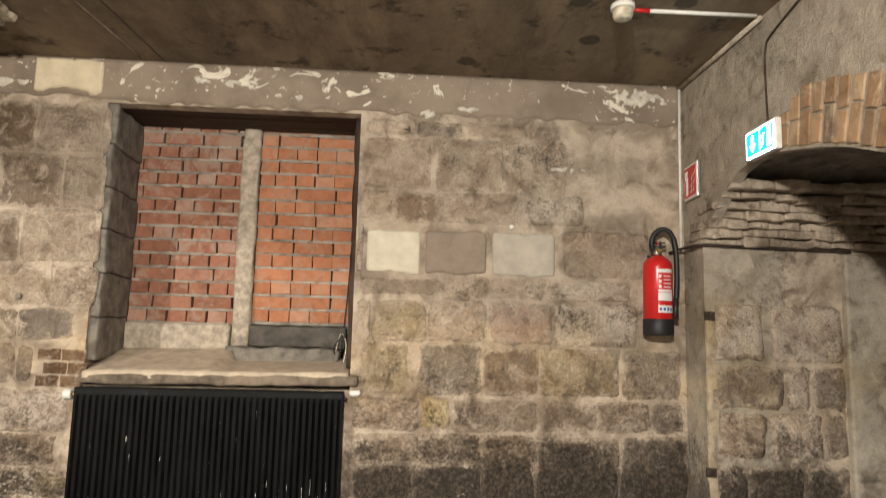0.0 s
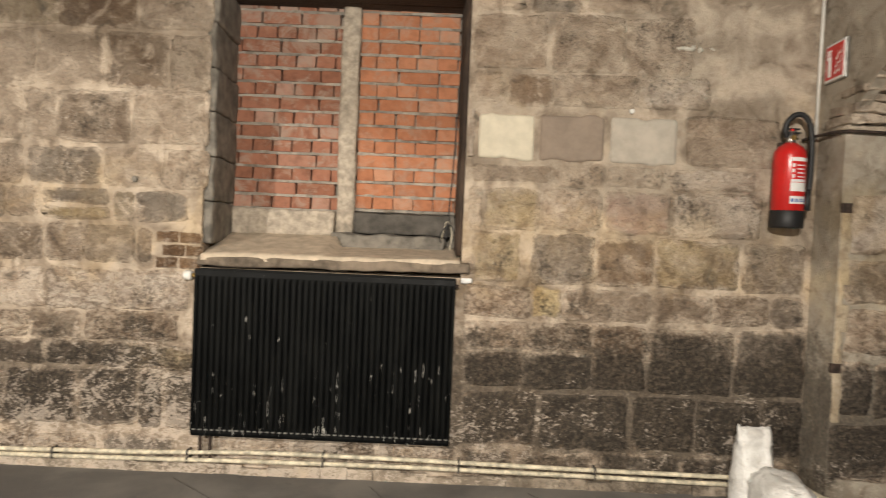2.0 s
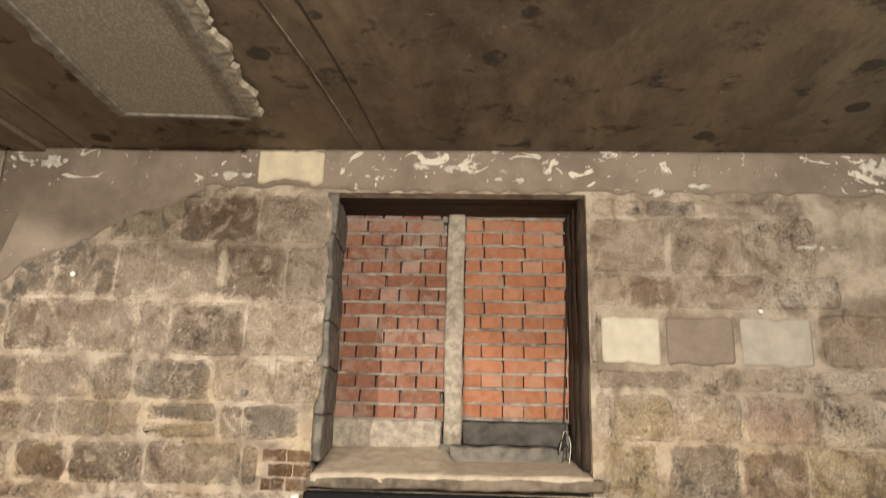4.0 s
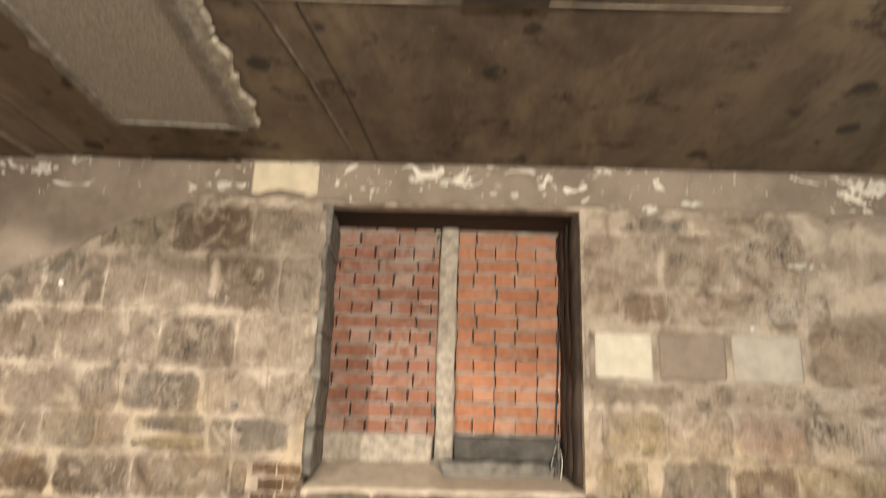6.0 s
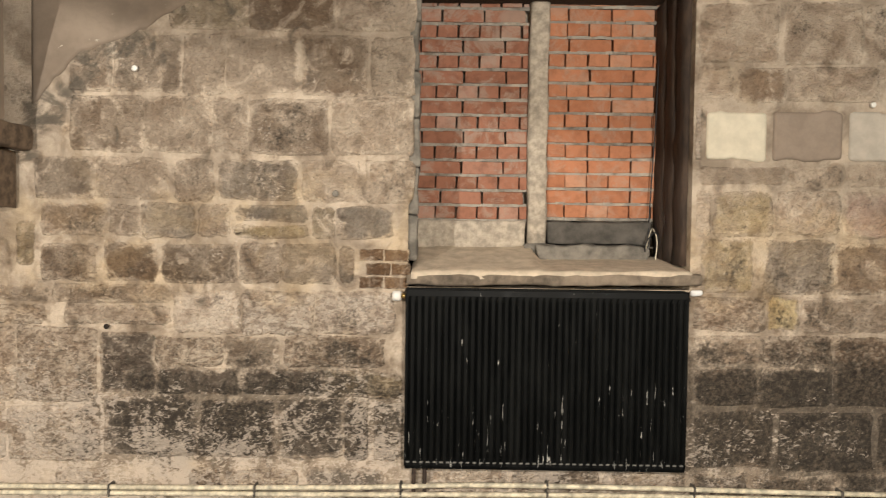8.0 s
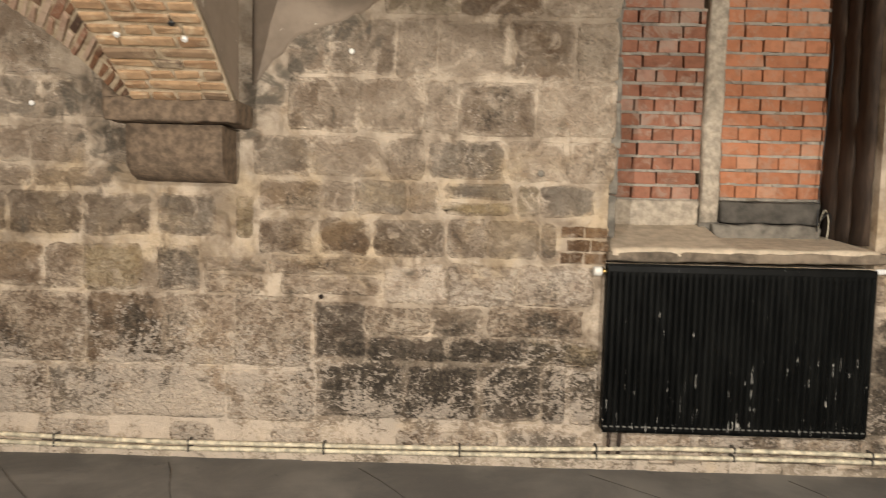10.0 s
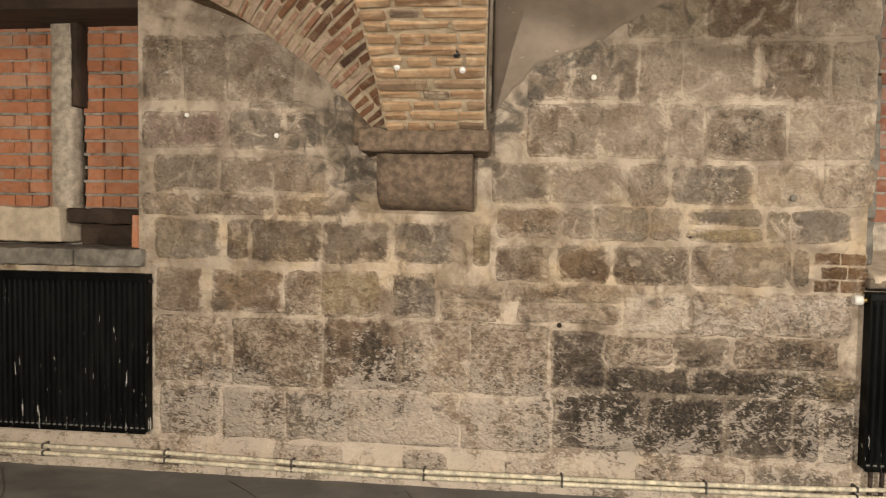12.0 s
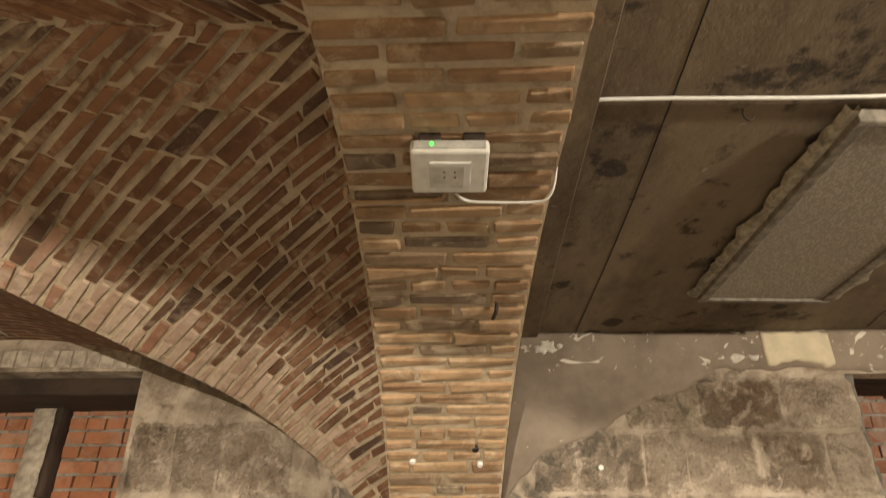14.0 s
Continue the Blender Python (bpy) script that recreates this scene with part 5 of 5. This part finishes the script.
box(ico, -0.023, -0.019, 0.030, 0.066, -0.085, 0.035, 0.0015)
box(ico, -0.023, -0.019, 0.040, 0.056, 0.04, 0.062)
box(ico, -0.023, -0.019, 0.030, 0.076, 0.064, 0.074)
box(ico, -0.023, -0.019, 0.070, 0.078, 0.02, 0.066)
part("extinguisher_icon", ico, LABEL, sign, "white extinguisher pictogram")
fl = bmesh.new()
for y, z, h in ((-0.010, -0.082, 0.040), (-0.018, -0.045, 0.045), (-0.026, 0.0, 0.060), (-0.052, -0.078, 0.050), (-0.060, -0.030, 0.055), (-0.066, 0.025, 0.050)):
    pts = [fl.verts.new((-0.0215, y + dy, z + dz)) for dy, dz in ((0.004, 0.012), (-0.012, 0.0), (-0.026, h * 0.25), (-0.030, h * 0.65), (-0.022, h), (-0.020, h * 0.6), (-0.010, h * 0.35))]
    fl.faces.new(pts)
part("flame_icon", fl, LABEL, sign, "white flame pictogram")

# illuminated escape sign
ex = thing("exit_sign", "glowing green escape route sign with a white down arrow", "exit sign", (EX - 0.035, -0.93, 2.355))
ex.scale = (0.78, 0.78, 0.78)
part("housing", newbox(-0.005, 0.035, -0.155, 0.155, -0.085, 0.095, 0.006), WHITE, ex, "white lamp housing")
part("panel", newbox(-0.010, -0.004, -0.150, 0.150, -0.078, 0.078, 0.001), WHITEGLOW, ex, "lit white panel")
part("arrow_field", newbox(-0.013, -0.009, 0.005, 0.138, -0.068, 0.068), GREENGLOW, ex, "lit green arrow field")
part("door_field", newbox(-0.013, -0.009, -0.138, -0.012, -0.068, 0.068), GREENGLOW, ex, "lit green door field")
ar = bmesh.new()
for poly in ([(0.085, 0.05), (0.058, 0.05), (0.058, -0.01), (0.085, -0.01)], [(0.108, -0.005), (0.0715, -0.052), (0.035, -0.005)]):
    ar.faces.new([ar.verts.new((-0.0145, y, z)) for y, z in poly])
part("arrow", ar, WHITEGLOW, ex, "white down arrow")
dr = bmesh.new()
for poly in ([(-0.085, -0.055), (-0.085, 0.055), (-0.125, 0.055), (-0.125, -0.055)], [(-0.030, -0.05), (-0.055, -0.005), (-0.045, 0.0), (-0.022, -0.045)], [(-0.040, 0.0), (-0.062, 0.03), (-0.050, 0.036), (-0.030, 0.01)]):
    dr.faces.new([dr.verts.new((-0.0145, y, z)) for y, z in poly])
part("door_icon", dr, WHITEGLOW, ex, "white doorway pictogram")

tagged(new("sign_cable", mesh_from("sign_cable", tube(bend([(EX - 0.012, -0.95, 2.45), (EX - 0.010, -0.94, 2.60), (EX - 0.012, -0.95, 2.78), (EX - 0.012, -1.04, 2.84), (EX - 0.012, -1.5, 2.93), (EX - 0.012, -1.9, 2.95)]), 0.0045, 8), IRON)), "dark cable running from the escape sign to the ceiling", "cable")
tagged(new("corner_conduit", mesh_from("corner_conduit", tube([(3.300, -0.028, 1.96), (3.303, -0.028, 2.5), (3.306, -0.028, 2.95)], 0.0075, 10), WHITE)), "cream conduit upright in the wall corner", "conduit")
tagged(new("ceiling_conduit", mesh_from("ceiling_conduit", tube([(EX - 0.022, -0.02, CEIL - 0.018), (EX - 0.02, -0.5, CEIL - 0.02), (EX - 0.02, -0.93, CEIL - 0.018)], 0.013, 10), CONCRETE)), "grey conduit along the edge of the ceiling", "conduit")
tagged(new("wall_rail", mesh_from("wall_rail", tube(bend([(3.23, -0.03, 1.95), (3.28, -0.10, 1.968), (EX + 0.01, JY - 0.02, 1.968), (3.7, JY - 0.022, 1.962), (4.15, JY - 0.022, 1.957)]), 0.008, 8), IRON)), "thin dark pipe along the ledge of the passage wall", "pipe")

sens = thing("smoke_detector", "white round smoke detector on the sooty ceiling", "smoke detector", (2.66, -0.94, CEIL))
part("base", lathe([(0.052, -0.022), (0.055, -0.016), (0.055, 0.0)], 22), WHITE, sens)
part("head", lathe([(0.020, -0.068), (0.040, -0.064), (0.046, -0.050), (0.046, -0.030), (0.036, -0.022)], 22), CREAM, sens, "yellowed detector head")
tagged(new("detector_conduit", mesh_from("detector_conduit", tube([(2.71, -0.925, CEIL - 0.012), (2.79, -0.925, CEIL - 0.012)], 0.009, 8), RED)), "short red cable end at the detector", "cable")
tagged(new("ceiling_conduit", mesh_from("ceiling_conduit", tube([(2.79, -0.925, CEIL - 0.012), (3.29, -0.935, CEIL - 0.012)], 0.009, 10), WHITE)), "white conduit on the ceiling beside the detector", "conduit")

# ---------- white sack and red sheet on the floor ----------
sack = thing("sack", "white plastic rubble sack with a folded top, slumped in the corner", "sack", (3.03, -0.20, 0.0))


def lump(cx, cy, cz, rx, ry, rz, seed, flat=0.0):
    bm = bmesh.new()
    bmesh.ops.create_icosphere(bm, subdivisions=4, radius=1)
    for v in bm.verts:
        d = v.co.normalized()
        f = 1 + 0.10 * noise.noise(d * 2.1 + Vector((seed, 0, 0))) + 0.07 * noise.noise(d * 6 + Vector((0, seed, 0)))
        f += 0.03 * abs(noise.noise(Vector((d.x * 4, d.y * 4, d.z * 16)) + Vector((seed, seed, 0))))
        p = Vector((math.copysign(abs(d.x) ** 0.75, d.x) * rx, math.copysign(abs(d.y) ** 0.75, d.y) * ry, math.copysign(abs(d.z) ** 0.8, d.z) * rz)) * f
        v.co = p + Vector((cx, cy, cz))
        v.co.z = max(v.co.z, 0.004)
    for f in bm.faces:
        f.smooth = True
    return bm


part("bag", lump(-0.015, -0.24, 0.135, 0.118, 0.22, 0.145, 3.0), SACK, sack)
col = bmesh.new()
rings = []
for z, hx, hy in ((0.003, 0.088, 0.07), (0.06, 0.105, 0.085), (0.16, 0.10, 0.085), (0.26, 0.094, 0.075), (0.33, 0.090, 0.055), (0.355, 0.084, 0.050), (0.365, 0.090, 0.050), (0.39, 0.089, 0.036), (0.418, 0.090, 0.022), (0.436, 0.087, 0.018), (0.440, 0.080, 0.010)):
    ring = []
    for j in range(36):
        a = 2 * math.pi * j / 36
        f = 1 + 0.05 * noise.noise(Vector((math.cos(a) * 2, math.sin(a) * 2, z * 9))) + 0.05 * abs(noise.noise(Vector((math.cos(a) * 5, math.sin(a) * 5, z * 4 + 3))))
        ring.append(col.verts.new((-0.060 + f * hx * math.copysign(abs(math.cos(a)) ** 0.6, math.cos(a)), -0.02 + f * hy * math.copysign(abs(math.sin(a)) ** 0.8, math.sin(a)) + 0.02 * noise.noise(Vector((math.cos(a) * 3, z * 11, 5))), z + max(0.0, z - 0.2) * 0.09 * noise.noise(Vector((math.cos(a) * 4.5, math.sin(a), 2))))))
    rings.append(ring)
for p, q in zip(rings, rings[1:]):
    for j in range(36):
        f = col.faces.new((p[j], p[(j + 1) % 36], q[(j + 1) % 36], q[j]))
        f.smooth = True
col.faces.new(rings[-1])
part("upright_bag", col, SACK, sack, "upright bag end with a flat folded top")
tarp = bmesh.new()
nx, ny = 12, 10
vs = [[tarp.verts.new((3.90 + 0.55 * i / nx, -0.335 - 0.22 * j / ny, 0.092 + 0.02 * math.sin(i * 0.9) * math.sin(j * 0.8) + 0.02 * noise.noise(Vector((i * 0.4, j * 0.4, 7))))) for j in range(ny + 1)] for i in range(nx + 1)]
for i in range(nx):
    for j in range(ny):
        f = tarp.faces.new((vs[i][j], vs[i + 1][j], vs[i + 1][j + 1], vs[i][j + 1]))
        f.smooth = True
low = bmesh.ops.extrude_edge_only(tarp, edges=[e for e in tarp.edges if e.is_boundary])["geom"]
for v in low:
    if isinstance(v, bmesh.types.BMVert):
        v.co.z = 0.003
bmesh.ops.recalc_face_normals(tarp, faces=tarp.faces)
tagged(new("red_bundle", mesh_from("red_bundle", tarp, RED)), "folded red plastic sheet lying on the concrete floor", "plastic sheet")
paper = bmesh.new()
box(paper, 2.62, 2.74, -0.20, -0.13, 0.004, 0.010, 0.002, 0.006)
tagged(new("paper_scrap", mesh_from("paper_scrap", paper, LABEL)), "torn white paper scrap on the concrete floor", "paper")

# ---------- ceiling hatch, boards and conduit ----------
hatch = thing("ceiling_hatch", "metal mesh hatch in a broken plaster rim under the ceiling", "hatch", (-0.57, -1.2, CEIL - 0.02))
hatch.rotation_euler = (0, 0, radians(3.3))
part("mesh_panel", newbox(-0.28, 0.28, -0.70, 0.62, -0.035, -0.02, 0.002), MESHPLATE, hatch, "dull expanded-metal plate")
for a, b, c, d in ((-0.325, -0.28, -0.72, 0.62), (0.28, 0.325, -0.72, 0.62), (-0.325, 0.325, 0.62, 0.655), (-0.325, 0.325, -0.73, -0.70)):
    part("rim", newbox(a, b, c, d, -0.048, 0.0, 0.005, 0.003), plain("grey_frame_paint", (0.22, 0.19, 0.15), 0.7, 0, 0.2, 20, 0.3), hatch, "grey metal rim")


def ragged_edge(x0, y0, x1, y1, w, seed):
    bm = bmesh.new()
    n = 46
    d = Vector((x1 - x0, y1 - y0, 0))
    nrm = Vector((-d.y, d.x, 0)).normalized()
    prev = None
    for k in range(n + 1):
        p = Vector((x0, y0, 0)) + d * k / n
        e = w * (0.6 + 0.55 * noise.noise(Vector((k * 0.22, seed, 0))) + 0.25 * noise.noise(Vector((k * 0.9, seed, 3))))
        cur = [bm.verts.new(p + Vector((0, 0, 0.0))), bm.verts.new(p + Vector((0, 0, -0.026))), bm.verts.new(p + nrm * e + Vector((0, 0, -0.022 - 0.006 * rng.random()))), bm.verts.new(p + nrm * (e + 0.012) + Vector((0, 0, 0.0)))]
        if prev:
            for j in range(3):
                f = bm.faces.new((prev[j], cur[j], cur[j + 1], prev[j + 1]))
        prev = cur
    bmesh.ops.recalc_face_normals(bm, faces=bm.faces)
    return bm


RIM = plain("broken_plaster", (0.40, 0.345, 0.26), 0.92, 0, 0.2, 24, 0.7)
part("plaster_edge", ragged_edge(0.325, 0.64, 0.325, -0.75, 0.085, 2.0), RIM, hatch, "ragged pale broken plaster edge")
part("plaster_edge", ragged_edge(-0.325, -0.75, -0.325, 0.64, 0.05, 6.0), RIM, hatch, "ragged pale broken plaster edge")

tagged(new("ceiling_conduit", mesh_from("ceiling_conduit", tube([(x, -2.00 + 0.006 * math.sin(x * 5), CEIL - 0.013) for x in [-1.83 + 0.2 * k for k in range(24)]], 0.0065, 10), WHITE)), "white conduit clipped across the sooty ceiling", "conduit")
tagged(new("ceiling_hook", mesh_from("ceiling_hook", tube(bend([(-1.19, -1.93, CEIL), (-1.19, -1.93, CEIL - 0.03), (-1.175, -1.93, CEIL - 0.045), (-1.16, -1.93, CEIL - 0.03)]), 0.004, 6), IRON)), "small rusty hook in the ceiling", "hook")
# the second strip is a thin dark plate, 12 mm proud of the ceiling
for x0, x1, y0, y1, d, m, nm, lb in [(-1.84, -1.66, -5.5, -0.02, 0.03, CEILING, "ceiling_board", "dark sooty board along the arch on the ceiling"), (0.76, 1.06, -3.2, -1.50, 0.012, DARKWOOD, "ceiling_board", "dark flat plate on the concrete ceiling")]:
    tagged(new(nm, mesh_from(nm, newbox(x0, x1, y0, y1, CEIL - d, CEIL + 0.01, 0.004), m)), lb, "board")
ridge = bmesh.new()
for pts in ([(-0.12, -1.50, CEIL), (0.5, -1.49, CEIL), (1.9, -1.48, CEIL)], [(0.02, -1.50, CEIL), (0.10, -0.9, CEIL), (0.18, -0.05, CEIL)]):
    tube(bend(pts, 8), 0.005, 6, ridge)
setting("ceiling_seam", ridge, plain("sooty_cement", (0.20, 0.162, 0.118), 0.92, 0, 0.3, 9, 0.7), "pale raised cement seams on the concrete ceiling", "seam")
groove = bmesh.new()
for pts in ([(0.16, -1.48, CEIL), (0.24, -0.8, CEIL), (0.30, -0.03, CEIL)], [(-1.45, -3.2, CEIL), (-1.42, -1.4, CEIL), (-1.44, -0.03, CEIL)], [(1.32, -3, CEIL), (1.30, -1.5, CEIL)]):
    tube(bend(pts, 8), 0.003, 6, groove)
setting("ceiling_joint", groove, RUBBER, "dark open joints between the ceiling boards' casts", "joint")

# ---------- emergency lamp box on the arch ----------
bz = band_z(-2.29)
unit = thing("wireless_unit", "white plastic unit with a green light under the brick arch", "electric box", (-2.115, -2.25, bz - 0.030))
unit.rotation_euler, unit.scale = (radians(-3), 0, radians(1.5)), (1.08, 0.92, 1.0)
part("casing", newbox(-0.088, 0.088, -0.09, 0.09, -0.040, 0.0, 0.008), WHITE, unit, "white plastic casing")
part("connector_panel", newbox(-0.080, 0.080, -0.094, -0.089, -0.030, -0.006, 0.002), plain("pale_grey_plastic", (0.5, 0.49, 0.46), 0.5), unit, "pale grey connector panel")
part("recess", newbox(-0.045, 0.048, -0.050, 0.060, -0.0425, -0.039, 0.001), plain("warm_white_plastic", (0.60, 0.58, 0.53), 0.45), unit, "raised square on the cover")
mark = bmesh.new()
box(mark, 0.032, 0.046, -0.050, 0.055, -0.0450, -0.042)
box(mark, -0.045, 0.0315, -0.050, -0.036, -0.0450, -0.042)
part("corner_mark", mark, LABEL, unit, "white angular emblem bar")
for x in (-0.012, 0.012):
    for y in (-0.01, 0.012):
        part("vent_dot", newbox(x - 0.0018, x + 0.0018, y - 0.0018, y + 0.0018, -0.0445, -0.042), RUBBER, unit)
part("status_light", newbox(-0.044, -0.036, -0.098, -0.093, -0.022, -0.014, 0.002), LED, unit, "glowing green status light")
for x in (-0.07, 0.03):
    part("mount_foot", newbox(x, x + 0.05, -0.08, 0.08, 0.0, 0.03, 0.003), IRON, unit, "dark mounting foot")
y0 = -2.11
cab = bend([(-2.10, y0 - 0.03, band_z(y0) - 0.045), (-2.08, y0 + 0.02, band_z(y0) - 0.03), (-2.04, y0 + 0.04, band_z(y0) - 0.026), (-1.90, y0 + 0.045, band_z(y0) - 0.026), (-1.85, y0 + 0.03, band_z(y0) - 0.02), (-1.832, y0 - 0.02, band_z(y0) + 0.03), (-1.83, y0 - 0.1, band_z(y0) + 0.16), (-1.83, -2.0, CEIL - 0.03)])
tagged(new("unit_cable", mesh_from("unit_cable", tube(cab, 0.0038, 8), WHITE)), "white cable clipped across the brick arch", "cable")
cab = bend([(-2.13, y0 - 0.03, band_z(y0) - 0.045), (-2.15, y0 + 0.02, band_z(y0) - 0.03), (-2.20, y0 + 0.03, band_z(y0) - 0.024), (-2.38, y0 + 0.035, band_z(y0) - 0.022), (-2.395, y0 - 0.02, band_z(y0) - 0.016)])
tagged(new("unit_cable", mesh_from("unit_cable", tube(cab, 0.006, 8), BAND_BRICK)), "brown painted cable across the brick arch", "cable")
tagged(new("iron_hook", mesh_from("iron_hook", tube(bend([(-1.97, -1.55, band_z(-1.55)), (-1.975, -1.545, band_z(-1.55) - 0.035), (-1.985, -1.52, band_z(-1.55) - 0.05)]), 0.007, 8), IRON)), "short rusty iron hook in the brick arch", "hook")

# old fixings left in the arch bricks
for x, y, r, m, lb in ((-2.31, -0.65, 0.014, LABEL, "chalky white dowel end in the arch bricks"), (-2.02, -0.63, 0.014, LABEL, "chalky white dowel end in the arch bricks"), (-2.04, -0.72, 0.016, RUBBER, "dark round hole drilled in the arch bricks")):
    bm = lathe([(r * 0.8, -0.006), (r, 0.0), (r, 0.02)], 9)
    ob = tagged(new("wall_plug", mesh_from("wall_plug", bm, m)), lb, "wall plug")
    ob.matrix_world = Matrix.Translation((x, y, band_z(y) - 0.010)) @ Matrix.Rotation(-math.asin((y - YC) / RB), 4, "X")

# ---------- unseen floodlight stand behind the walker, with an added light-cutting sheet ---
fl_root = thing("floodlight", "unseen floodlight stand with an added sheet that shapes its light", "floodlight", (-2.35, -5.2, 0.0))
# added sheet over the lamp, tilted to set the lit edge on the vault
hood_bm = bmesh.new()
box(hood_bm, -0.60, 0.60, -0.20, 0.30, 0.0, 0.012, 0.003)
hood = part("hood", hood_bm, RUBBER, fl_root, "added black sheet cutting the floodlight off above")
hood.matrix_basis = Matrix.Translation((0, 0, 1.75 + 0.0520)) @ Matrix.Rotation(math.atan(0.2434), 4, "Y")
part("stand", tube([(0, -0.12, 0.0), (0, -0.12, 1.8)], 0.015), RUBBER, fl_root, "black stand pole")
part("foot_plate", lathe([(0.16, 0.0), (0.16, 0.012), (0.03, 0.02)], 20, None, (0, -0.12, 0)), RUBBER, fl_root, "round foot plate")
